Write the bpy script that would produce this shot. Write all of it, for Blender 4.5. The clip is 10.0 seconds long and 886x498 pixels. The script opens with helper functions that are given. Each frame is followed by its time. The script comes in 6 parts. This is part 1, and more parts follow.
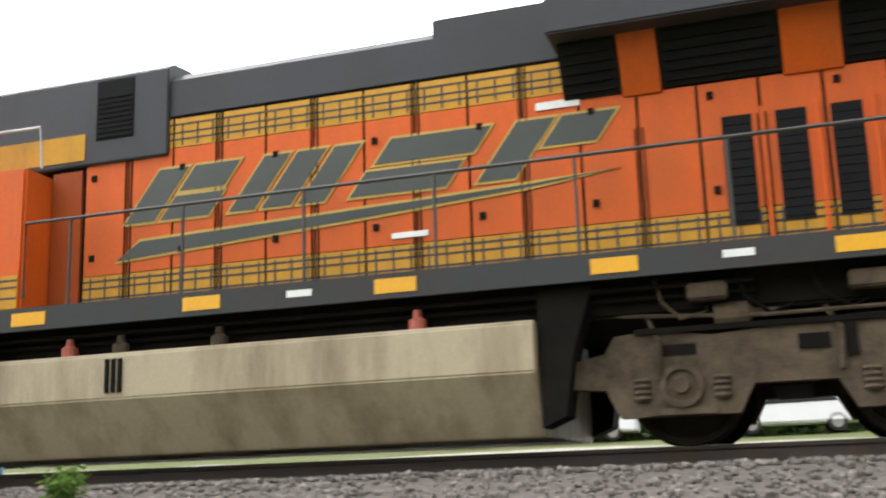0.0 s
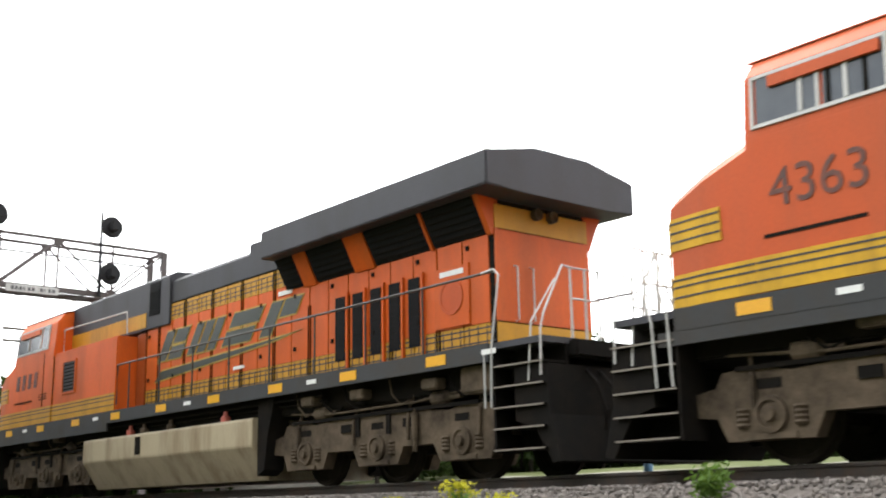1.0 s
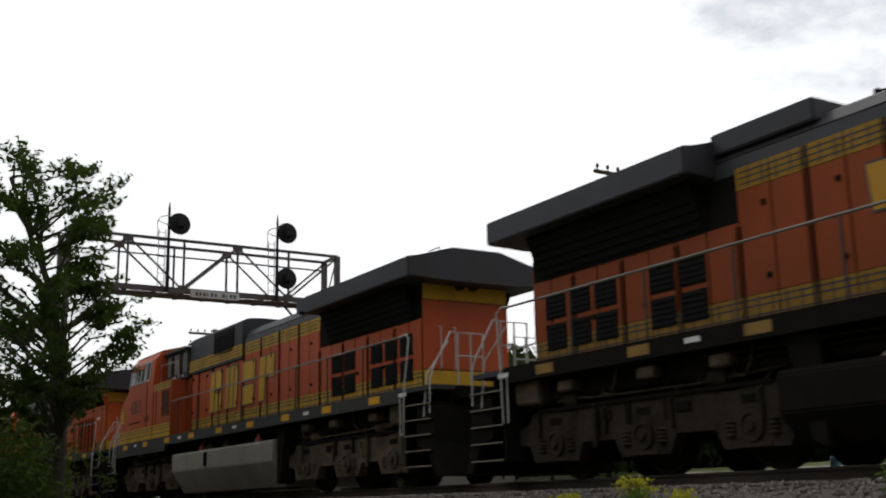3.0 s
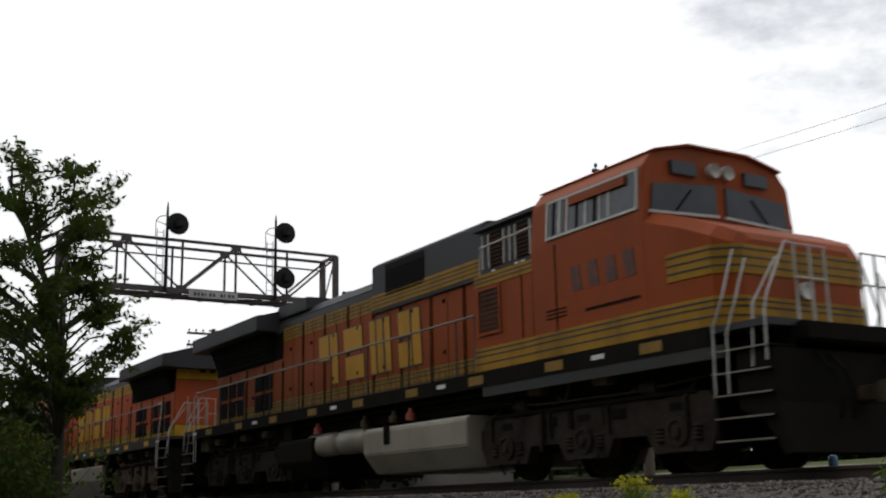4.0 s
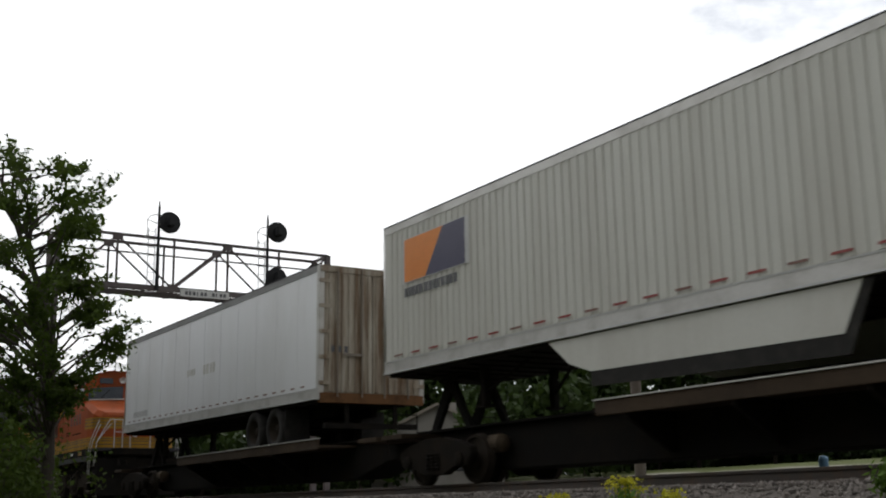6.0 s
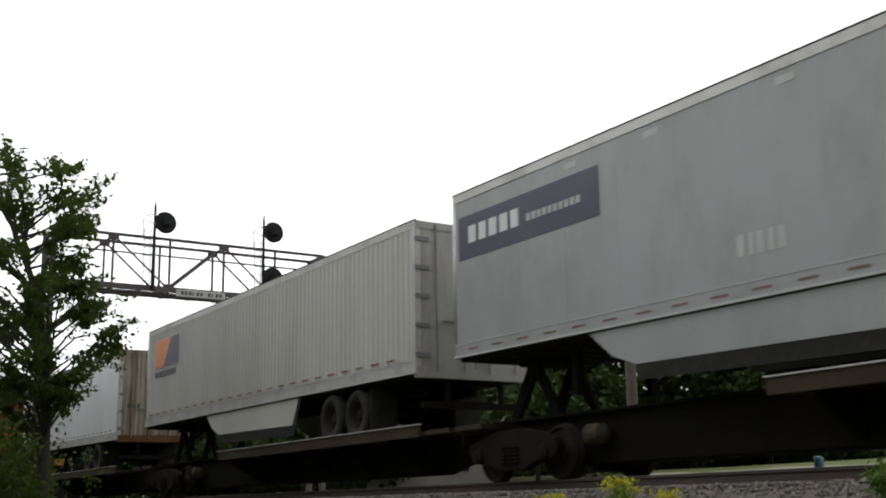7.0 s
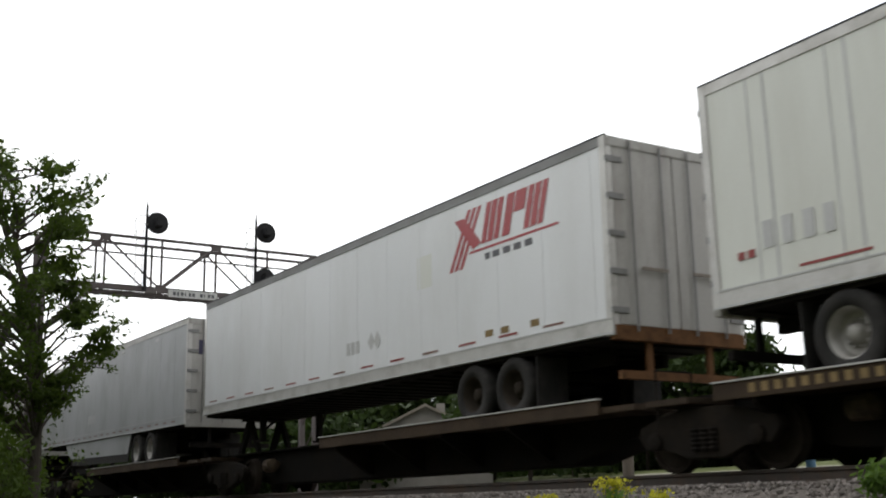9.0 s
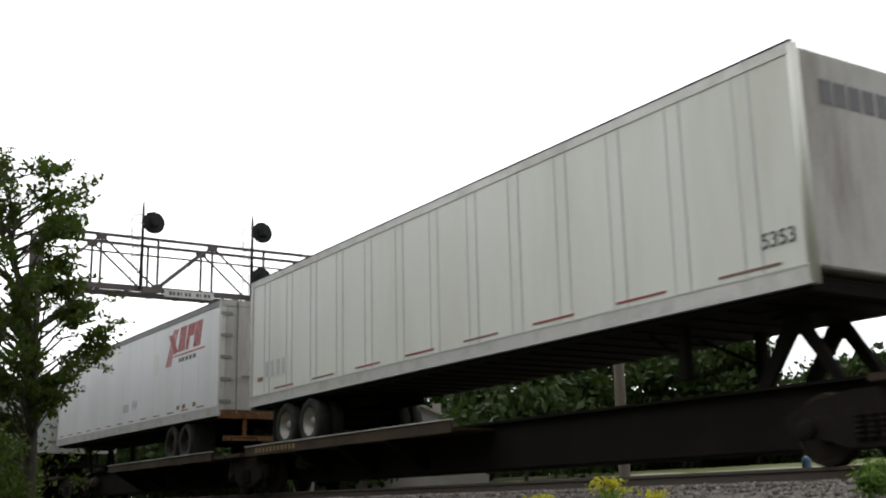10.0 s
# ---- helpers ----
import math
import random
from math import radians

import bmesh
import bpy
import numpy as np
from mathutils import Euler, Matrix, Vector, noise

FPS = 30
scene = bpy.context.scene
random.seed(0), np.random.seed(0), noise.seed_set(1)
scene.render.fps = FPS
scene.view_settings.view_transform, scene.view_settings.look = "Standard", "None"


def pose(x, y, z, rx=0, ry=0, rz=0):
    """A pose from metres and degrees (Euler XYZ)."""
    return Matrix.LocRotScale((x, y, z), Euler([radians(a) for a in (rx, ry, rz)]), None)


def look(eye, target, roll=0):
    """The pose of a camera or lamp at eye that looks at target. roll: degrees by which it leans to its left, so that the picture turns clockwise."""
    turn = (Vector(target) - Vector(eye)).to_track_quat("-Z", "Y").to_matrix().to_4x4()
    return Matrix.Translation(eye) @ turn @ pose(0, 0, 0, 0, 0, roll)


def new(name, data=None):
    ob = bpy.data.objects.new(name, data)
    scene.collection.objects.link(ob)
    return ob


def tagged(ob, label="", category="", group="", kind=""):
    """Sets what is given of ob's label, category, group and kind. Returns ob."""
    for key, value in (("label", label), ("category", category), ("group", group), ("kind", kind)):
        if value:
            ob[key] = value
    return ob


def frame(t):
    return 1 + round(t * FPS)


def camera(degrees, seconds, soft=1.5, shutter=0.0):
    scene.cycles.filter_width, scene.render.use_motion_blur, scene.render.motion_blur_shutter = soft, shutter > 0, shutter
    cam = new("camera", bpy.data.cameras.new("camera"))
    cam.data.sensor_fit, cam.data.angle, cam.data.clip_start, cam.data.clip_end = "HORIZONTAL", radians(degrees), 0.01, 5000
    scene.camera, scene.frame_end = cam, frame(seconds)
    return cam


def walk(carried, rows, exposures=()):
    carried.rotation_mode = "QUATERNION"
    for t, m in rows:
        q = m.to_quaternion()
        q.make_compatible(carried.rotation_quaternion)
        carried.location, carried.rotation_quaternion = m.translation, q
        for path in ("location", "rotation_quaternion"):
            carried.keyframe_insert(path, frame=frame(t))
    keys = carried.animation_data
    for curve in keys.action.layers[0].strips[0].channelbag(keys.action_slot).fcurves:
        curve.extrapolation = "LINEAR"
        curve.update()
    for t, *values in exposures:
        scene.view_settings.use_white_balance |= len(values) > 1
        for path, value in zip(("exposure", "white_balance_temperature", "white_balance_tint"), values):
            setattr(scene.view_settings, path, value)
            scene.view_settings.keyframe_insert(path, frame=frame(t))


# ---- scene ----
# ---- camera ----
# seconds, yaw, pitch, roll of the camera, which stands on one spot beside the track and turns
PATH = [
    (0.0, 18.521, 12.228, 1.804), (0.1, 22.449, 12.48, 1.582), (0.2, 26.889, 12.548, 1.486),
    (0.3, 31.202, 12.655, 1.385), (0.4, 35.012, 12.717, 1.289), (0.5, 38.174, 12.721, 1.245),
    (0.6, 41.041, 12.761, 1.26), (0.7, 43.511, 12.786, 1.236), (0.8, 45.887, 12.821, 1.18),
    (1.0, 50.12, 12.889, 1.15), (1.2, 53.327, 12.899, 1.289), (1.5, 56.079, 12.912, 1.37),
    (1.8, 57.714, 13.0, 1.32), (2.0, 58.65, 12.981, 1.215), (2.5, 59.028, 12.938, 1.173),
    (2.7, 58.99, 12.924, 1.17), (4.0, 58.86, 12.892, 1.213), (5.0, 58.653, 12.89, 1.2),
    (6.0, 58.419, 12.879, 1.12), (7.5, 58.117, 12.9, 1.12), (8.5, 57.931, 12.91, 1.18),
    (10.0, 57.637, 12.91, 1.145),
]
EYE = -0.34          # the eye against the rail's top, which is z = 0
TRACK = 11.63        # middle of the near track
TRACK_2 = 15.62      # middle of the far track
SPEED, SLOWING = 14.854, 0.0022   # metres a second, and its slight loss

cam = camera(43.32, 10.0, soft=2.0, shutter=0.14)
walk(cam, [(t, pose(0, 0, EYE, 90 + p, r, y)) for t, y, p, r in PATH],
     exposures=[(0.0, 0.5), (0.4, 0.56), (0.8, 0.52), (1.2, 0.35), (1.6, -0.15), (2.0, -0.8), (2.5, -1.35), (4.0, -1.55),
                (4.5, -1.45), (5.0, -1.38), (5.5, -1.4), (6.0, -1.25), (7.5, -0.82), (8.5, -0.7), (9.0, -0.7), (10.0, -0.68)])

# ---- world and sun ----
SUN_UP, SUN_TURN = 50.0, -60.0     # the sun stands beyond the train, so its near side is in shade
world = bpy.data.worlds.new("sky")
scene.world = world
world.use_nodes = True
wn, wl = world.node_tree.nodes, world.node_tree.links
wn.clear()
sky = wn.new("ShaderNodeTexSky")
sky.sky_type, sky.sun_disc = "NISHITA", False
sky.sun_elevation, sky.sun_rotation = radians(SUN_UP), radians(SUN_TURN)
sky_bg = wn.new("ShaderNodeBackground")
sky_bg.inputs["Strength"].default_value = 0.15
cloud_bg = wn.new("ShaderNodeBackground")
cloud_bg.inputs["Color"].default_value = (0.97, 0.985, 1.0, 1)
toward_sun = Vector((math.sin(radians(SUN_TURN)) * math.cos(radians(SUN_UP)), math.cos(radians(SUN_TURN)) * math.cos(radians(SUN_UP)), math.sin(radians(SUN_UP))))
coords = wn.new("ShaderNodeTexCoord")
# thin clouds glow towards the sun and are dull away from it
facing = wn.new("ShaderNodeVectorMath")
facing.operation = "DOT_PRODUCT"
facing.inputs[1].default_value = toward_sun
glow = wn.new("ShaderNodeMapRange")
glow.interpolation_type = "SMOOTHSTEP"
glow.inputs["From Min"].default_value, glow.inputs["From Max"].default_value = -0.5, 0.75
glow.inputs["To Min"].default_value, glow.inputs["To Max"].default_value = 0.47, 3.1
squash = wn.new("ShaderNodeMapping")
squash.inputs["Scale"].default_value = (1.0, 1.0, 2.2)
cloud = wn.new("ShaderNodeTexNoise")
cloud.inputs["Scale"].default_value = 8.0
cloud.inputs["Detail"].default_value = 9.0
cloud.inputs["Roughness"].default_value = 0.6
# a break in the clouds, where the blue shows through
gap_az, gap_el = radians(36.5), radians(26.0)
gap_dot = wn.new("ShaderNodeVectorMath")
gap_dot.operation = "DOT_PRODUCT"
gap_dot.inputs[1].default_value = (-math.sin(gap_az) * math.cos(gap_el), math.cos(gap_az) * math.cos(gap_el), math.sin(gap_el))
gap = wn.new("ShaderNodeMapRange")
gap.interpolation_type = "SMOOTHSTEP"
gap.inputs["From Min"].default_value, gap.inputs["From Max"].default_value = 0.966, 1.0
gap.inputs["To Min"].default_value, gap.inputs["To Max"].default_value = 0.42, -0.02
thick = wn.new("ShaderNodeMath")
thick.operation = "ADD"
cover = wn.new("ShaderNodeMapRange")
cover.inputs["From Min"].default_value, cover.inputs["From Max"].default_value = 0.40, 0.60
cover.inputs["To Min"].default_value, cover.inputs["To Max"].default_value = 0.50, 1.0
sky_mix = wn.new("ShaderNodeMixShader")
wout = wn.new("ShaderNodeOutputWorld")
wl.new(coords.outputs["Generated"], squash.inputs["Vector"])
wl.new(coords.outputs["Generated"], facing.inputs[0])
wl.new(coords.outputs["Generated"], gap_dot.inputs[0])
wl.new(facing.outputs["Value"], glow.inputs["Value"])
wl.new(glow.outputs["Result"], cloud_bg.inputs["Strength"])
wl.new(squash.outputs["Vector"], cloud.inputs["Vector"])
wl.new(gap_dot.outputs["Value"], gap.inputs["Value"])
wl.new(cloud.outputs["Fac"], thick.inputs[0])
wl.new(gap.outputs["Result"], thick.inputs[1])
wl.new(thick.outputs["Value"], cover.inputs["Value"])
wl.new(cover.outputs["Result"], sky_mix.inputs["Fac"])
wl.new(sky.outputs["Color"], sky_bg.inputs["Color"])
wl.new(sky_bg.outputs["Background"], sky_mix.inputs[1])
wl.new(cloud_bg.outputs["Background"], sky_mix.inputs[2])
wl.new(sky_mix.outputs["Shader"], wout.inputs["Surface"])
sun = new("sun", bpy.data.lights.new("sun", "SUN"))
sun.data.energy, sun.data.angle, sun.data.color = 1.3, radians(10), (1.0, 0.95, 0.87)
sun.matrix_world = look((0, 0, 0), -toward_sun)


# ---- materials ----
def material(name, colour, rough=0.6, metal=0.0, worn=None, amount=0.35, scale=1.2, streak=1.0, grain=0.06, bump=0.0, bump_scale=60.0,
             low=0.45, high=0.7, spec=0.5):
    """A painted or raw surface: base colour, large worn patches (stretched upright by streak), fine grain and relief."""
    m = bpy.data.materials.new(name)
    m.use_nodes = True
    n, l = m.node_tree.nodes, m.node_tree.links
    b = n["Principled BSDF"]
    b.inputs["Metallic"].default_value = metal
    b.inputs["Specular IOR Level"].default_value = spec
    tc = n.new("ShaderNodeTexCoord")
    mp = n.new("ShaderNodeMapping")
    mp.inputs["Scale"].default_value = (scale, scale, scale / streak)
    big = n.new("ShaderNodeTexNoise")
    big.inputs["Scale"].default_value, big.inputs["Detail"].default_value, big.inputs["Roughness"].default_value = 1.0, 7.0, 0.65
    ramp = n.new("ShaderNodeMapRange")
    ramp.inputs["From Min"].default_value, ramp.inputs["From Max"].default_value = low, high
    ramp.inputs["To Max"].default_value = amount
    mix = n.new("ShaderNodeMix")
    mix.data_type = "RGBA"
    mix.inputs["A"].default_value = (*colour, 1)
    mix.inputs["B"].default_value = (*(worn or [c * 0.45 for c in colour]), 1)
    fine = n.new("ShaderNodeTexNoise")
    fine.inputs["Scale"].default_value, fine.inputs["Detail"].default_value = 24.0, 4.0
    gr = n.new("ShaderNodeMapRange")
    gr.inputs["To Min"].default_value, gr.inputs["To Max"].default_value = 1 - grain * 2, 1 + grain * 2
    mul = n.new("ShaderNodeMix")
    mul.data_type, mul.blend_type = "RGBA", "MULTIPLY"
    mul.inputs["Factor"].default_value = 1.0
    rr = n.new("ShaderNodeMapRange")
    rr.inputs["To Min"].default_value, rr.inputs["To Max"].default_value = max(rough - 0.12, 0.02), min(rough + 0.15, 1.0)
    l.new(tc.outputs["Object"], mp.inputs["Vector"])
    l.new(mp.outputs["Vector"], big.inputs["Vector"])
    l.new(tc.outputs["Object"], fine.inputs["Vector"])
    l.new(big.outputs["Fac"], ramp.inputs["Value"])
    l.new(ramp.outputs["Result"], mix.inputs["Factor"])
    l.new(fine.outputs["Fac"], gr.inputs["Value"])
    l.new(mix.outputs["Result"], mul.inputs["A"])
    l.new(gr.outputs["Result"], mul.inputs["B"])
    l.new(mul.outputs["Result"], b.inputs["Base Color"])
    l.new(big.outputs["Fac"], rr.inputs["Value"])
    l.new(rr.outputs["Result"], b.inputs["Roughness"])
    if bump:
        nb = n.new("ShaderNodeTexNoise")
        nb.inputs["Scale"].default_value, nb.inputs["Detail"].default_value = bump_scale, 5.0
        bp = n.new("ShaderNodeBump")
        bp.inputs["Strength"].default_value, bp.inputs["Distance"].default_value = bump, 0.03
        l.new(tc.outputs["Object"], nb.inputs["Vector"])
        l.new(nb.outputs["Fac"], bp.inputs["Height"])
        l.new(bp.outputs["Normal"], b.inputs["Normal"])
    return m


def varied(m, spread):
    """Lets each piece differ a little in brightness."""
    n, l = m.node_tree.nodes, m.node_tree.links
    b = n["Principled BSDF"]
    old = b.inputs["Base Color"].links[0].from_socket
    info, geo = n.new("ShaderNodeObjectInfo"), n.new("ShaderNodeNewGeometry")
    add = n.new("ShaderNodeMath")
    add.operation = "ADD"
    wrap = n.new("ShaderNodeMath")
    wrap.operation = "FRACT"
    rng = n.new("ShaderNodeMapRange")
    rng.inputs["To Min"].default_value, rng.inputs["To Max"].default_value = 1 - spread, 1 + spread
    mul = n.new("ShaderNodeMix")
    mul.data_type, mul.blend_type = "RGBA", "MULTIPLY"
    mul.inputs["Factor"].default_value = 1.0
    l.new(info.outputs["Random"], add.inputs[0])
    l.new(geo.outputs["Random Per Island"], add.inputs[1])
    l.new(add.outputs["Value"], wrap.inputs[0])
    l.new(wrap.outputs["Value"], rng.inputs["Value"])
    l.new(old, mul.inputs["A"])
    l.new(rng.outputs["Result"], mul.inputs["B"])
    l.new(mul.outputs["Result"], b.inputs["Base Color"])
    return m


ORANGE = material("orange_paint", (0.64, 0.105, 0.010), 0.5, spec=0.25, worn=(0.26, 0.075, 0.025), amount=0.6, low=0.4, scale=0.9, streak=3.0)
ORANGE_OLD = material("faded_orange_paint", (0.52, 0.088, 0.022), 0.55, spec=0.22, worn=(0.30, 0.085, 0.04), amount=0.6, low=0.4, scale=0.9, streak=3.0)
# grime on the third locomotive; on the recess panels the dark tone imitates shade
ORANGE_DULL = material("grimy_or_shaded_orange_paint", (0.30, 0.058, 0.011), 0.6, spec=0.2, worn=(0.16, 0.05, 0.02), amount=0.7, scale=0.9, streak=3.0)
YELLOW = material("yellow_paint", (0.52, 0.26, 0.018), 0.5, spec=0.25, worn=(0.24, 0.13, 0.03), amount=0.6, scale=1.6, streak=3.0)
YELLOW_OLD = material("faded_yellow_paint", (0.60, 0.34, 0.02), 0.55, spec=0.22, worn=(0.25, 0.15, 0.03), amount=0.6, scale=1.6, streak=3.0)
CHARCOAL = material("charcoal_paint", (0.042, 0.042, 0.050), 0.55, spec=0.3, worn=(0.04, 0.038, 0.036), amount=0.6, scale=1.1, streak=2.5)
SILL = material("grey_sill_paint", (0.042, 0.043, 0.045), 0.65, spec=0.25, worn=(0.05, 0.04, 0.03), amount=0.6, scale=1.5)
SILL_YELLOW = material("reflective_yellow", (0.72, 0.36, 0.01), 0.4, amount=0.2)
SILL_WHITE = material("white_marking", (0.75, 0.75, 0.73), 0.5, amount=0.25)
DARK = material("sooty_dark_steel", (0.010, 0.009, 0.008), 0.9, worn=(0.024, 0.018, 0.013), amount=0.5, scale=2.0, spec=0.08)
GRILLE = material("black_grille", (0.012, 0.012, 0.013), 0.75, worn=(0.018, 0.016, 0.016), amount=0.6, scale=3.0, spec=0.1)
TANK = material("dusty_tank_paint", (0.40, 0.335, 0.225), 0.4, worn=(0.15, 0.10, 0.05), amount=0.8, scale=1.6, streak=5.0, low=0.45, bump=0.15)
TANK_OLD = material("silver_tank_paint", (0.32, 0.295, 0.245), 0.42, worn=(0.18, 0.16, 0.13), amount=0.6, scale=0.8, streak=2.5)
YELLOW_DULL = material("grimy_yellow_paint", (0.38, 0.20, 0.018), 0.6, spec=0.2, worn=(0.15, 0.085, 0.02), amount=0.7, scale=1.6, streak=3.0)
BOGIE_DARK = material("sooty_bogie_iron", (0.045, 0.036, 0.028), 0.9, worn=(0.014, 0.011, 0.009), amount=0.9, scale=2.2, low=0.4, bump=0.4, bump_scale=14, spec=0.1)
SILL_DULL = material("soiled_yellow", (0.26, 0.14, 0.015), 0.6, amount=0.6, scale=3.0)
BOGIE = material("dusty_bogie_iron", (0.115, 0.086, 0.058), 0.85, worn=(0.024, 0.018, 0.013), amount=0.9, scale=2.2, low=0.4, bump=0.4, bump_scale=14, spec=0.2)
WHEEL = material("wheel_steel", (0.032, 0.026, 0.02), 0.8, spec=0.1, worn=(0.015, 0.01, 0.008), amount=0.6, scale=3.0)
GALV = material("grey_handrail_paint", (0.50, 0.49, 0.47), 0.45, amount=0.3)
RAIL_DULL = material("dull_handrail_paint", (0.20, 0.17, 0.14), 0.5, amount=0.4)
RAIL_DARK = material("dark_handrail_paint", (0.05, 0.045, 0.04), 0.5, amount=0.3)
GLASS = material("cab_glass", (0.035, 0.045, 0.06), 0.08, worn=(0.07, 0.085, 0.1), amount=0.5, grain=0.0, spec=0.4)
LOGO_GREEN = material("dark_green_logo_paint", (0.035, 0.042, 0.035), 0.45, amount=0.3)
NUMBER_BROWN = material("faded_number_paint", (0.075, 0.03, 0.022), 0.6, worn=(0.3, 0.06, 0.02), amount=0.6, scale=5.0)
LOGO_EDGE = material("logo_edge_paint", (0.46, 0.30, 0.05), 0.45, amount=0.3)
HOSE = material("red_cap_paint", (0.42, 0.10, 0.07), 0.5, amount=0.3)
STEEL = material("rail_side_steel", (0.055, 0.045, 0.038), 0.75, worn=(0.1, 0.06, 0.035), amount=0.6, scale=3.0, bump=0.2)
RAILHEAD = material("rolled_rail_head", (0.42, 0.40, 0.38), 0.25, metal=0.9, amount=0.3)
TIE = varied(material("creosoted_tie_wood", (0.07, 0.055, 0.042), 0.9, worn=(0.13, 0.11, 0.09), amount=0.6, scale=6.0, bump=0.4), 0.25)
STONE = varied(material("ballast_stone", (0.18, 0.162, 0.148), 0.95, worn=(0.10, 0.082, 0.068), amount=0.7, scale=4.0, bump=0.5, bump_scale=40, spec=0.2), 0.4)
WHITE = material("white_trailer_panel", (0.74, 0.75, 0.77), 0.32, worn=(0.58, 0.58, 0.57), amount=0.5, scale=0.55, streak=3.0, grain=0.02)
WHITE_OLD = material("dull_white_trailer_panel", (0.67, 0.68, 0.635), 0.38, worn=(0.50, 0.49, 0.43), amount=0.55, scale=0.7, streak=5.0, grain=0.02)
CREAM = material("cream_trailer_panel", (0.55, 0.545, 0.505), 0.45, worn=(0.40, 0.38, 0.34), amount=0.55, scale=0.8, streak=5.0, grain=0.03)
GREY = material("grey_trailer_panel", (0.36, 0.37, 0.38), 0.36, worn=(0.26, 0.26, 0.255), amount=0.75, scale=0.8, streak=2.0, grain=0.02)
ALU = material("trailer_aluminium_rail", (0.52, 0.51, 0.49), 0.45, metal=0.35, worn=(0.25, 0.23, 0.2), amount=0.5, scale=2.0)
RAIL_GREY = material("dull_rail_paint", (0.20, 0.20, 0.20), 0.5, worn=(0.12, 0.11, 0.10), amount=0.6, scale=1.5)
DOOR_GREY = material("dirty_rear_door_paint", (0.40, 0.39, 0.37), 0.5, worn=(0.17, 0.145, 0.12), amount=0.8, scale=1.2, streak=4.0)
DOOR_RUST = material("rust_stained_rear_door", (0.40, 0.37, 0.31), 0.6, worn=(0.13, 0.075, 0.035), amount=0.95, scale=3.4, streak=9.0, low=0.36, high=0.60)
BLOWER = material("sooty_brown_screen", (0.085, 0.032, 0.018), 0.7, worn=(0.03, 0.016, 0.012), amount=0.6, scale=3.0, spec=0.2)
TAPE_RED = material("red_reflective_tape", (0.26, 0.035, 0.03), 0.35, amount=0.2)
TAPE_DARK = material("weathered_tape", (0.20, 0.10, 0.08), 0.5, amount=0.5)
BLUE = material("navy_panel_paint", (0.040, 0.036, 0.085), 0.4, amount=0.25)
ORANGE_SIGN = material("orange_sign_paint", (0.70, 0.21, 0.01), 0.4, amount=0.2)
RED = material("red_sign_paint", (0.34, 0.022, 0.03), 0.4, amount=0.3, worn=(0.42, 0.1, 0.1))
LETTER = material("grey_lettering", (0.09, 0.09, 0.10), 0.5, amount=0.3)
LETTER_PALE = material("faint_lettering", (0.50, 0.50, 0.50), 0.5, amount=0.3)
TYRE = material("tyre_rubber", (0.022, 0.021, 0.02), 0.85, worn=(0.06, 0.055, 0.05), amount=0.4, scale=4.0, spec=0.2)
RIM = material("grey_wheel_rim", (0.28, 0.27, 0.25), 0.45, metal=0.3, worn=(0.14, 0.12, 0.1), amount=0.5, scale=4.0)
DECK = material("rusty_car_deck", (0.052, 0.034, 0.020), 0.8, worn=(0.020, 0.014, 0.010), amount=0.75, scale=1.0, low=0.4, bump=0.3, spec=0.25)
RUST = material("rust_brown_steel", (0.15, 0.075, 0.035), 0.85, worn=(0.05, 0.028, 0.016), amount=0.8, scale=4.0, spec=0.15)
FADED = material("faded_yellow_lettering", (0.22, 0.15, 0.06), 0.8, amount=0.6, scale=3.0)
# car frames and trucks: the shade beneath the trailers is put into these near-black colours
BEAM = material("shade_black_car_frame", (0.011, 0.010, 0.009), 0.9, worn=(0.026, 0.019, 0.013), amount=0.5, scale=1.2, spec=0.08)
CAR_IRON = material("shade_dark_truck_iron", (0.013, 0.011, 0.009), 0.9, worn=(0.024, 0.018, 0.013), amount=0.7, scale=2.2, bump=0.4, bump_scale=14, spec=0.08)
GANTRY = material("weathered_gantry_steel", (0.10, 0.085, 0.085), 0.7, worn=(0.06, 0.04, 0.035), amount=0.6, scale=2.0)
GANTRY_PALE = material("pale_walkway_steel", (0.30, 0.29, 0.28), 0.6, amount=0.4)
SIGNAL = material("black_signal_paint", (0.014, 0.014, 0.016), 0.6, amount=0.2, spec=0.3)
BOARD = material("white_sign_board", (0.55, 0.55, 0.54), 0.6, amount=0.4)
WOOD = material("weathered_pole_wood", (0.10, 0.08, 0.065), 0.9, worn=(0.05, 0.04, 0.03), amount=0.6, scale=4.0, streak=6.0, bump=0.4)
WIRE = material("line_wire", (0.10, 0.10, 0.10), 0.6)
INSULATOR = material("glass_insulator", (0.03, 0.05, 0.05), 0.2)
BARK = material("tree_bark", (0.055, 0.045, 0.036), 0.95, worn=(0.025, 0.02, 0.016), amount=0.6, scale=6.0, streak=4.0, bump=0.6, bump_scale=20)


def leafy(name, colour, glow=0.35):
    m = varied(material(name, colour, 0.6, worn=[c * 0.6 for c in colour], amount=0.6, scale=2.0, spec=0.12), 0.35)
    n, l = m.node_tree.nodes, m.node_tree.links
    b, out = n["Principled BSDF"], n["Material Output"]
    tr = n.new("ShaderNodeBsdfTranslucent")
    tr.inputs["Color"].default_value = (colour[0] * 1.5, colour[1] * 1.5, colour[2], 1)
    mx = n.new("ShaderNodeMixShader")
    mx.inputs["Fac"].default_value = glow
    l.new(b.outputs["BSDF"], mx.inputs[1])
    l.new(tr.outputs["BSDF"], mx.inputs[2])
    l.new(mx.outputs["Shader"], out.inputs["Surface"])
    return m


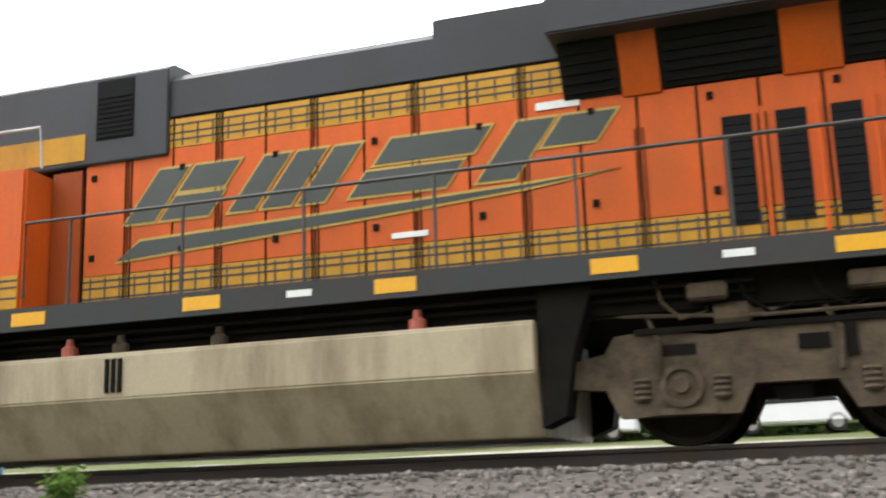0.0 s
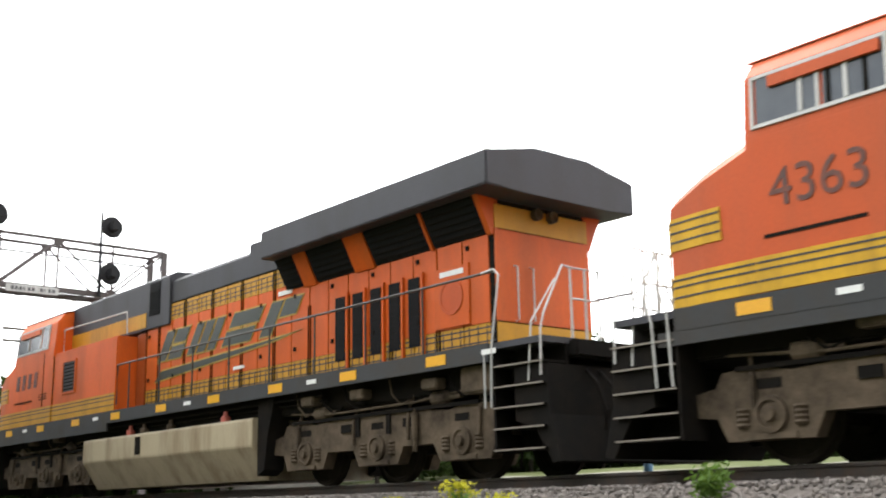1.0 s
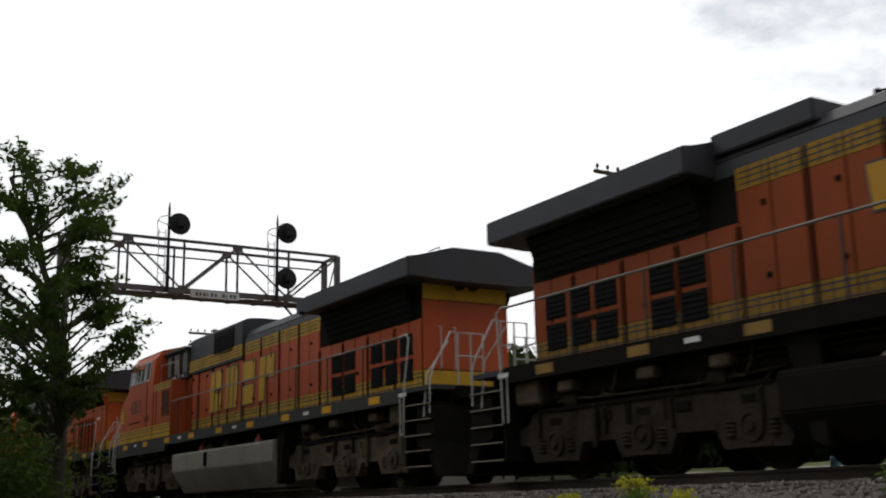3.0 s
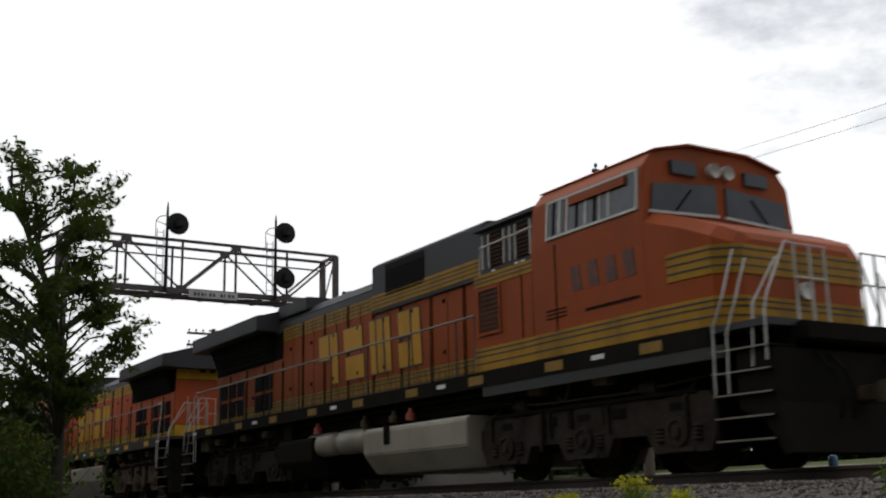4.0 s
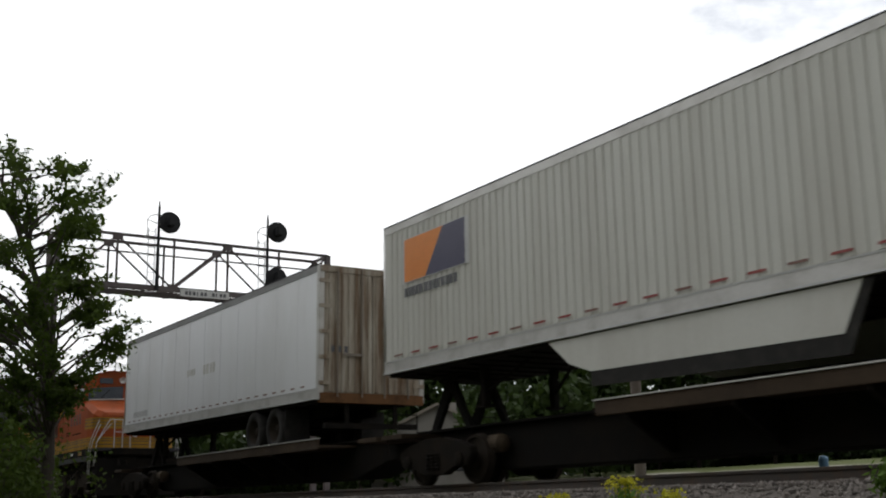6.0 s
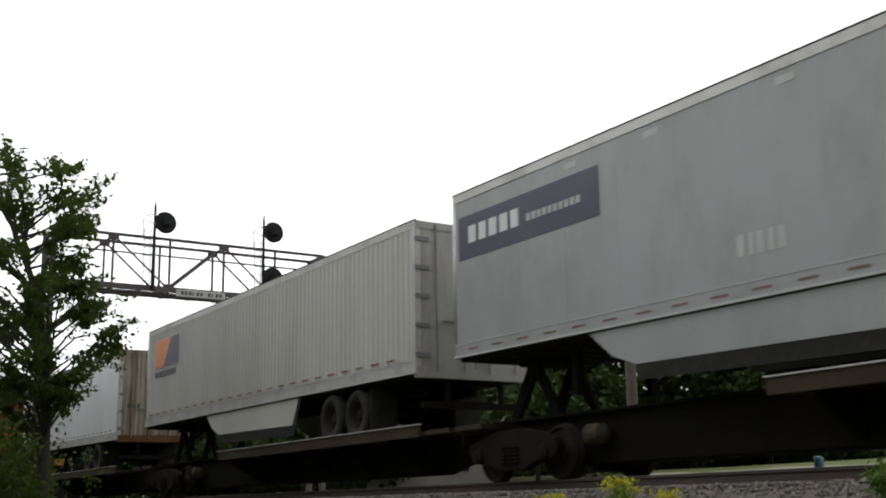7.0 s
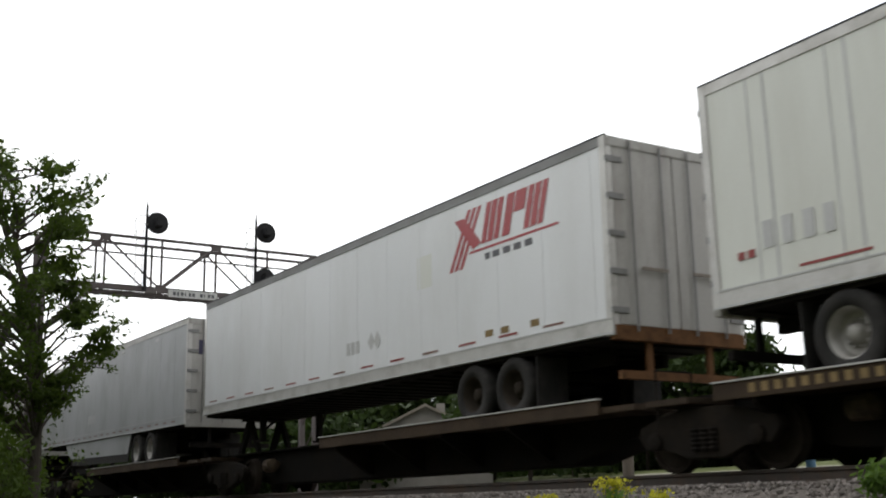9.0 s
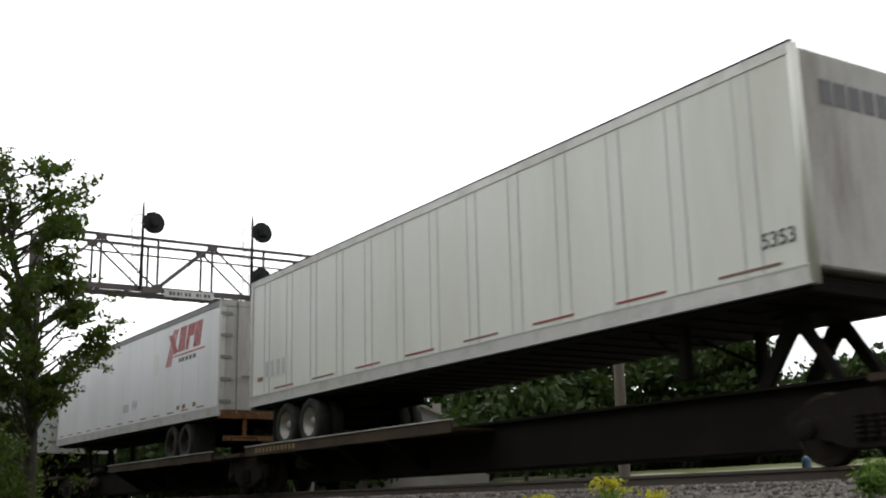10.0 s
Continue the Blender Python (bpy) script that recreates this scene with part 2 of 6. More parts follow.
LEAF = leafy("tree_leaf", (0.048, 0.074, 0.014), 0.34)
LEAF_FAR = leafy("far_tree_leaf", (0.027, 0.045, 0.012), 0.2)
WEED = leafy("weed_leaf", (0.10, 0.17, 0.04), 0.35)
FLOWER = leafy("yellow_flower", (0.36, 0.34, 0.035), 0.3)
HOUSE = material("pale_house_siding", (0.27, 0.255, 0.23), 0.7, amount=0.3)
ROOF = material("brown_shingle_roof", (0.26, 0.23, 0.19), 0.9, amount=0.5, scale=3.0)
CAR_WHITE = material("white_car_paint", (0.75, 0.76, 0.78), 0.2, amount=0.1, grain=0.01)
CAR_GLASS = material("car_glass", (0.03, 0.035, 0.04), 0.05, grain=0.0)
BOX_BLUE = material("blue_box_paint", (0.10, 0.22, 0.34), 0.5, amount=0.3)


def ground_material():
    """Grass, with worn pale gravel along the road line and stone beneath the tracks, by place on the plan."""
    m = bpy.data.materials.new("ground_cover")
    m.use_nodes = True
    n, l = m.node_tree.nodes, m.node_tree.links
    b = n["Principled BSDF"]
    b.inputs["Roughness"].default_value = 0.95
    b.inputs["Specular IOR Level"].default_value = 0.15
    tc = n.new("ShaderNodeTexCoord")
    sep = n.new("ShaderNodeSeparateXYZ")
    wob = n.new("ShaderNodeTexNoise")
    wob.inputs["Scale"].default_value, wob.inputs["Detail"].default_value = 0.5, 6.0
    shift = n.new("ShaderNodeMath")
    shift.operation = "MULTIPLY_ADD"
    shift.inputs[1].default_value = 2.4
    sc = n.new("ShaderNodeMapRange")
    sc.inputs["From Min"].default_value, sc.inputs["From Max"].default_value = 0.0, 80.0
    ramp = n.new("ShaderNodeValToRGB")
    e = ramp.color_ramp.elements
    grass, stone, pale = (0.075, 0.088, 0.03, 1), (0.12, 0.106, 0.095, 1), (0.24, 0.225, 0.19, 1)
    e[0].position, e[0].color = 0.0, grass
    e[1].position, e[1].color = 1.0, grass
    for at, colour in ((8.4, grass), (8.8, stone), (20.4, stone), (21.0, grass), (27.6, grass), (28.2, pale), (36.4, pale), (37.4, grass)):
        k = e.new(at / 80.0)
        k.color = colour
    fine = n.new("ShaderNodeTexNoise")
    fine.inputs["Scale"].default_value, fine.inputs["Detail"].default_value = 14.0, 8.0
    gr = n.new("ShaderNodeMapRange")
    gr.inputs["To Min"].default_value, gr.inputs["To Max"].default_value = 0.5, 1.5
    mul = n.new("ShaderNodeMix")
    mul.data_type, mul.blend_type = "RGBA", "MULTIPLY"
    mul.inputs["Factor"].default_value = 1.0
    bp = n.new("ShaderNodeBump")
    bp.inputs["Strength"].default_value, bp.inputs["Distance"].default_value = 0.6, 0.05
    l.new(tc.outputs["Object"], sep.inputs["Vector"])
    l.new(tc.outputs["Object"], wob.inputs["Vector"])
    l.new(tc.outputs["Object"], fine.inputs["Vector"])
    l.new(wob.outputs["Fac"], shift.inputs[0])
    l.new(sep.outputs["Y"], shift.inputs[2])
    l.new(shift.outputs["Value"], sc.inputs["Value"])
    l.new(sc.outputs["Result"], ramp.inputs["Fac"])
    l.new(ramp.outputs["Color"], mul.inputs["A"])
    l.new(fine.outputs["Fac"], gr.inputs["Value"])
    l.new(gr.outputs["Result"], mul.inputs["B"])
    l.new(mul.outputs["Result"], b.inputs["Base Color"])
    l.new(fine.outputs["Fac"], bp.inputs["Height"])
    l.new(bp.outputs["Normal"], b.inputs["Normal"])
    return m


GROUND = ground_material()


# ---- building helpers ----
def part(name, bm, mat, parent=None, label="", smooth=False):
    """Links a bmesh as one mesh object, under a thing or a part."""
    me = bpy.data.meshes.new(name)
    bmesh.ops.recalc_face_normals(bm, faces=bm.faces)
    bm.to_mesh(me)
    bm.free()
    return place_mesh(name, me, mat, parent, label, smooth)


def place_mesh(name, me, mat, parent=None, label="", smooth=False, at=None):
    if not me.materials:
        me.materials.append(mat)
    if smooth:
        for p in me.polygons:
            p.use_smooth = True
    ob = new(name, me)
    if parent is not None:
        ob.parent = parent
    if at is not None:
        ob.matrix_basis = at
    if label:
        ob["label"] = label
    return ob


def box(bm, x0, x1, y0, y1, z0, z1, bevel=0.0):
    vs = [bm.verts.new((x, y, z)) for x in (x0, x1) for y in (y0, y1) for z in (z0, z1)]
    fs = [bm.faces.new([vs[i] for i in f]) for f in ((0, 1, 3, 2), (4, 6, 7, 5), (0, 4, 5, 1), (2, 3, 7, 6), (0, 2, 6, 4), (1, 5, 7, 3))]
    if bevel:
        es = list({e for f in fs for e in f.edges})
        bmesh.ops.bevel(bm, geom=es, offset=bevel, segments=2, affect="EDGES")
    return bm


def prism(bm, pts, axis, a0, a1, bevel=0.0):
    """A flat outline drawn out along an axis: for "y" the outline is (x, z), for "x" it is (y, z), for "z" it is (x, y)."""
    def at(p, a):
        return {"y": (p[0], a, p[1]), "x": (a, p[0], p[1]), "z": (p[0], p[1], a)}[axis]
    lo, hi = [bm.verts.new(at(p, a0)) for p in pts], [bm.verts.new(at(p, a1)) for p in pts]
    fs = [bm.faces.new(lo), bm.faces.new(hi)]
    k = len(pts)
    fs += [bm.faces.new((lo[i], lo[(i + 1) % k], hi[(i + 1) % k], hi[i])) for i in range(k)]
    if bevel:
        bmesh.ops.bevel(bm, geom=list({e for f in fs for e in f.edges}), offset=bevel, segments=2, affect="EDGES")
    return bm


def tube(bm, pts, r, n=6, r_end=None):
    """A round bar along a line of points."""
    pts = [Vector(p) for p in pts]
    rings, last = [], len(pts) - 1
    for i, p in enumerate(pts):
        way = (pts[min(i + 1, last)] - pts[max(i - 1, 0)]).normalized()
        side = way.cross(Vector((0, 0, 1)) if abs(way.z) < 0.9 else Vector((1, 0, 0))).normalized()
        up = side.cross(way)
        rad = r + ((r_end if r_end is not None else r) - r) * i / max(last, 1)
        rings.append([bm.verts.new(p + (side * math.cos(a) + up * math.sin(a)) * rad) for a in [2 * math.pi * k / n for k in range(n)]])
    for a, b in zip(rings, rings[1:]):
        for k in range(n):
            bm.faces.new((a[k], a[(k + 1) % n], b[(k + 1) % n], b[k]))
    bm.faces.new(rings[0])
    bm.faces.new(rings[-1])
    return bm


def lathe(bm, profile, axis="y", n=24, at=(0, 0, 0), hollow=False):
    """Turns an outline of (along, radius) round an axis through at; hollow: an open ring with no end discs."""
    rings = []
    for a, r in profile:
        ring = []
        for k in range(n):
            c, s = math.cos(2 * math.pi * k / n) * r, math.sin(2 * math.pi * k / n) * r
            p = {"y": (c, a, s), "x": (a, c, s), "z": (c, s, a)}[axis]
            ring.append(bm.verts.new((p[0] + at[0], p[1] + at[1], p[2] + at[2])))
        rings.append(ring)
    for a, b in zip(rings, rings[1:] + rings[:1] if hollow else rings[1:]):
        for k in range(n):
            bm.faces.new((a[k], a[(k + 1) % n], b[(k + 1) % n], b[k]))
    if not hollow:
        bm.faces.new(rings[0])
        bm.faces.new(rings[-1])
    return bm


def hull(bm, sections, rounded=True):
    """A closed shell through upright sections (x, half width, bottom, top)."""
    rings = []
    for x, h, z0, z1 in sections:
        r = min(0.16, (z1 - z0) * 0.3) if rounded else 0.0
        pts = [(-h, z0), (-h, z1 - r), (-h + r, z1), (h - r, z1), (h, z1 - r), (h, z0)] if rounded else [(-h, z0), (-h, z1), (h, z1), (h, z0)]
        rings.append([bm.verts.new((x, y, z)) for y, z in pts])
    n = len(rings[0])
    for a, b in zip(rings, rings[1:]):
        for k in range(n):
            bm.faces.new((a[k], a[(k + 1) % n], b[(k + 1) % n], b[k]))
    bm.faces.new(rings[0])
    bm.faces.new(rings[-1])
    return bm


def nb():
    return bmesh.new()


def thing(name, label, category, group="", kind=""):
    return tagged(new(name), label, category, group, kind)


def blob_mesh(name, verts, faces, mat, smooth=False):
    me = bpy.data.meshes.new(name)
    me.from_pydata(verts, [], faces)
    me.materials.append(mat)
    return me


# ---- ground and tracks ----
def ground_height(y):
    ys = (-600, 5.2, 8.7, 9.4, 18.2, 20.4, 24, 40, 70, 200, 1500)
    zs = (-1.75, -1.62, -0.42, -0.215, -0.215, -0.6, -0.1, 1.15, 2.0, 4.0, 14.0)
    return float(np.interp(y, ys, zs))


def build_ground():
    xs = sorted(set([-1500, -900, -500, -300, -200] + list(range(-120, 61, 3)) + [90, 130, 200, 400, 900, 1500]))
    ys = sorted(set([-600, -300, -120, -60, -30, -15, -8, 0, 3, 5.2] + [5.5 + 0.3 * i for i in range(17)] + [10.6, 12, 14, 16, 18.2] +
                    [18.6, 19.2, 19.8, 20.4, 22, 24, 26, 28, 30, 32, 34, 36, 38, 40, 45, 50, 60, 70, 100, 150, 200, 400, 800, 1500]))
    verts, faces = [], []
    for x in xs:
        for y in ys:
            rough = noise.noise((x * 0.35, y * 0.35, 0)) * (0.05 if 5 < y < 24 else 0.12)
            verts.append((x, y, ground_height(y) + (rough if not 9.3 < y < 18.3 else -0.01)))
    k = len(ys)
    for i in range(len(xs) - 1):
        for j in range(k - 1):
            a = i * k + j
            faces.append((a, a + k, a + k + 1, a + 1))
    me = blob_mesh("ground", verts, faces, GROUND)
    for p in me.polygons:
        p.use_smooth = True
    tagged(new("ground", me), "grass verge with grey ballast and a pale gravel road", "ground", kind="structure")


def build_tracks():
    web = [(-0.075, -0.18), (0.075, -0.18), (0.075, -0.165), (0.012, -0.14), (0.012, -0.05), (0.037, -0.038), (0.037, -0.006), (0.03, 0.0),
           (-0.03, 0.0), (-0.037, -0.006), (-0.037, -0.038), (-0.012, -0.05), (-0.012, -0.14), (-0.075, -0.165)]
    tie = bpy.data.meshes.new("tie")
    b = box(nb(), -0.115, 0.115, -1.3, 1.3, -0.36, -0.195, 0.012)
    b.to_mesh(tie)
    b.free()
    tie.materials.append(TIE)
    for mid in (TRACK, TRACK_2):
        track = thing("railway_track", "rusty steel rails on dark wooden ties in grey ballast", "track", kind="structure")
        for side in (-0.755, 0.755):
            rail = part("rail", prism(nb(), [(mid + side + y, z) for y, z in web], "x", -600, 300), STEEL, track, "dark rusty steel rail")
            part("rail_head", box(nb(), -600, 300, mid + side - 0.028, mid + side + 0.028, -0.002, 0.003), RAILHEAD, rail, "polished running surface")
        for i in range(130):
            place_mesh("tie", tie, TIE, track, at=pose(-62 + i * 0.56, mid, 0))
        far = nb()
        for i in range(80):
            box(far, -62.56 - i * 0.56 - 0.115, -62.56 - i * 0.56 + 0.115, mid - 1.3, mid + 1.3, -0.36, -0.195)
        tagged(part("far_ties", far, TIE, track), kind="stuff")


def build_ballast():
    """Loose stones on the shoulder of the near track and between the rails."""
    rng = np.random.default_rng(4)
    ico = bmesh.new()
    bmesh.ops.create_icosphere(ico, subdivisions=1, radius=1.0)
    base = np.array([v.co[:] for v in ico.verts])
    tri = np.array([[v.index for v in f.verts] for f in ico.faces])
    ico.free()
    count = 15000
    x = rng.uniform(-30, 4.5, count)
    near = rng.random(count) < 0.9
    y = np.where(near, 8.15 + 2.55 * rng.random(count), rng.uniform(10.9, 17.5, count))
    keep = np.abs(np.abs(y - TRACK) - 0.755) > 0.1
    x, y = x[keep], y[keep]
    size = rng.uniform(0.018, 0.042, len(x))
    verts, faces = [], []
    for i in range(len(x)):
        squash = rng.uniform(0.55, 1.2, 3) * size[i]
        v = base * (1 + rng.uniform(-0.28, 0.28, (len(base), 1))) * squash
        turn = rng.uniform(0, 6.28)
        c, s = math.cos(turn), math.sin(turn)
        v = np.stack([v[:, 0] * c - v[:, 1] * s, v[:, 0] * s + v[:, 1] * c, v[:, 2]], 1)
        verts.append(v + (x[i], y[i], ground_height(y[i]) + size[i] * 0.35))
        faces.append(tri + i * len(base))
    me = blob_mesh("ballast_stones", np.concatenate(verts).tolist(), np.concatenate(faces).tolist(), STONE)
    tagged(new("ballast_stones", me), "loose angular grey-brown ballast stones along the track", "ballast", kind="stuff")


# ---- rolling gear ----
def wheelset_mesh(r):
    b = nb()
    for s in (-1, 1):
        prof = [(0.66, 0.09), (0.66, r * 0.32), (0.70, r * 0.36), (0.715, r * 0.8), (0.69, r * 0.86), (0.685, r + 0.025), (0.715, r + 0.025), (0.73, r + 0.004),
                (0.82, r - 0.004), (0.82, r * 0.88), (0.775, r * 0.84), (0.76, r * 0.4), (0.80, r * 0.34), (0.80, 0.09)]
        lathe(b, [(a * s, q) for a, q in prof], "y", 28)
    lathe(b, [(-0.95, 0.08), (0.95, 0.08)], "y", 12)
    bmesh.ops.recalc_face_normals(b, faces=b.faces)
    me = bpy.data.meshes.new("wheelset")
    b.to_mesh(me)
    b.free()
    me.materials.append(WHEEL)
    return me


LOCO_WHEEL, CAR_WHEEL = wheelset_mesh(0.53), wheelset_mesh(0.42)
ROLLING = []          # wheelsets and their radius, to be turned with the train


def loco_truck(parent, x, iron):
    """A three-axle locomotive truck, its parts in the locomotive's space."""
    truck = new("truck")
    truck.parent = parent
    truck.location = (x, 0, 0)
    truck["label"] = "dust-covered cast three-axle truck"
    outline = [(-3.02, 0.55), (-3.0, 0.80), (-2.7, 0.86), (-2.6, 1.02), (-2.2, 1.06), (-1.7, 0.98), (-1.2, 1.02), (-0.5, 1.08), (0.5, 1.08), (1.2, 1.02), (1.7, 0.98), (2.2, 1.06), (2.6, 1.02), (2.7, 0.86), (3.0, 0.80), (3.02, 0.55),
               (2.7, 0.52), (2.58, 0.26), (1.5, 0.26), (1.36, 0.52), (0.64, 0.52), (0.5, 0.26), (-0.5, 0.26), (-0.64, 0.52), (-1.36, 0.52), (-1.5, 0.26), (-2.58, 0.26), (-2.7, 0.52)]
    for s in (-1, 1):
        frame_part = part("side_frame", prism(nb(), outline, "y", s * 1.02, s * 1.22), iron, truck)
        rib = nb()
        for i in range(2):
            box(rib, -0.95 + i * 1.62, -0.68 + i * 1.62, s * 1.20, s * 1.25, 0.80, 0.93)
            box(rib, -0.55 + i * 0.8, -0.45 + i * 0.8, s * 1.20, s * 1.25, 0.72, 1.05)
        box(rib, -2.4, 2.4, s * 1.2, s * 1.26, 1.02, 1.07)
        part("stiffening_rib", rib, DARK, frame_part)
        for ax in (-2.0, 0.0, 2.0):
            jb = lathe(nb(), [(s * 1.2, 0.2), (s * 1.27, 0.2), (s * 1.28, 0.15), (s * 1.25, 0.14), (s * 1.26, 0.08), (s * 1.31, 0.07)], "y", 18, (ax, 0, 0.53))
            part("journal_box", jb, iron, frame_part)
            part("axle_keep", box(nb(), ax - 0.3, ax + 0.3, min(s * 1.21, s * 1.25), max(s * 1.21, s * 1.25), 0.27, 0.33), iron, frame_part)
            # slightly raised dark plate that paints the shade of a hollow in the casting
            part("recess_shade", box(nb(), ax - 0.16, ax + 0.16, min(s * 1.21, s * 1.226), max(s * 1.21, s * 1.226), 0.80, 0.92, 0.01), DARK, frame_part)
            for k in (-1, 1):
                coil = [q for i in range(4) for q in ((0.40 + i * 0.055, 0.07), (0.425 + i * 0.055, 0.09), (0.45 + i * 0.055, 0.07))]
                part("coil_spring", lathe(nb(), coil, "z", 10, (ax + k * 0.36, s * 1.2, 0)), iron, frame_part)
        for k in (-1.5, 1.55):
            cyl = lathe(nb(), [(-0.16, 0.05), (-0.16, 0.11), (0.14, 0.11), (0.2, 0.04), (0.42, 0.03)], "x", 14, (k, s * 1.2, 1.16))
            part("brake_cylinder", cyl, iron, truck)
        for k in (-2.3, -0.7, 0.7, 2.3):
            part("brake_hanger", tube(nb(), [(k, s * 1.1, 1.2), (k + 0.12, s * 1.26, 0.95), (k + 0.1, s * 1.26, 0.6)], 0.03, 6), iron, truck)
        part("damper", lathe(nb(), [(0.42, 0.035), (0.62, 0.035), (0.62, 0.055), (0.98, 0.055), (0.98, 0.02), (1.05, 0.02)], "z", 10, (1.0, s * 1.28, 0)), iron, truck)
        part("sand_pipe", tube(nb(), [(2.9, s * 1.1, 1.3), (3.0, s * 0.95, 0.8), (2.72, s * 0.8, 0.12)], 0.022, 6), DARK, truck)
        part("brake_pipe", tube(nb(), [(-2.6, s * 1.15, 1.22), (-1.2, s * 1.28, 1.12), (1.0, s * 1.28, 1.14), (2.2, s * 1.18, 1.25), (2.7, s * 1.1, 1.3)], 0.02), iron, truck)
    part("bolster", box(nb(), -0.5, 0.5, -1.0, 1.0, 0.75, 1.25, 0.04), DARK, truck)
    for k in (-1.05, 1.05):
        part("transom", box(nb(), k - 0.2, k + 0.2, -1.0, 1.0, 0.5, 0.95, 0.03), DARK, truck)
    for ax in (-2.0, 0.0, 2.0):
        ws = place_mesh("wheelset", LOCO_WHEEL, WHEEL, truck)
        ROLLING.append((ws, 0.53, (ax, 0, 0.53)))
    return truck


# ---- lettering ----
def text_mesh(body, size, depth=0.004):
    c = bpy.data.curves.new("text", "FONT")
    c.body, c.size, c.extrude = body, size, depth
    ob = bpy.data.objects.new("text", c)
    scene.collection.objects.link(ob)
    bpy.context.view_layer.update()
    me = bpy.data.meshes.new_from_object(ob.evaluated_get(bpy.context.evaluated_depsgraph_get()))
    bpy.data.objects.remove(ob)
    bpy.data.curves.remove(c)
    me.materials.clear()
    return me


def side_text(body, size, mat, parent, x, z, s, half, name):
    """Lettering upright on the side s of a body; x is where the reader sees it begin."""
    me = text_mesh(body, size)
    turn = pose(x, s * (half + 0.004), z, 90, 0, 0 if s < 0 else 180)
    return place_mesh(name, me, mat, parent, at=turn)


# ---- locomotives ----
SHAPES = {    # plain pieces of a block logo, in shares of its width and height
    "a": ((0, 0.36, 0, 1), (0.44, 0.98, 0.54, 1), (0.44, 1.02, 0, 0.44)),
    "b": ((0, 0.27, 0, 1), (0.35, 0.65, 0.0, 1.0), (0.73, 1.0, 0, 1)),
    "c": ((0.02, 1.02, 0.56, 1), (-0.02, 0.96, 0, 0.44)),
    "d": ((0, 0.42, 0, 1), (0.50, 1.08, 0.50, 1)),
    "n": ((0, 1.0, 0.55, 1), (0, 1.0, 0, 0.45)),
}


def logo_block(bm, x, w, z0, z1, lean, y0, y1, shape="n", grow=0.0):
    """A leaning block in a few plain pieces, of a letter's size."""
    for a, b, c, d in SHAPES[shape]:
        lo, hi = z0 + (z1 - z0) * c - grow, z0 + (z1 - z0) * d + grow
        p, q = (lo - z0) * lean, (hi - z0) * lean
        xa, xb = x + w * a - grow, x + w * b + grow
        prism(bm, [(xa + p, lo), (xb + p, lo), (xb + q, hi), (xa + q, hi)], "y", y0, y1)


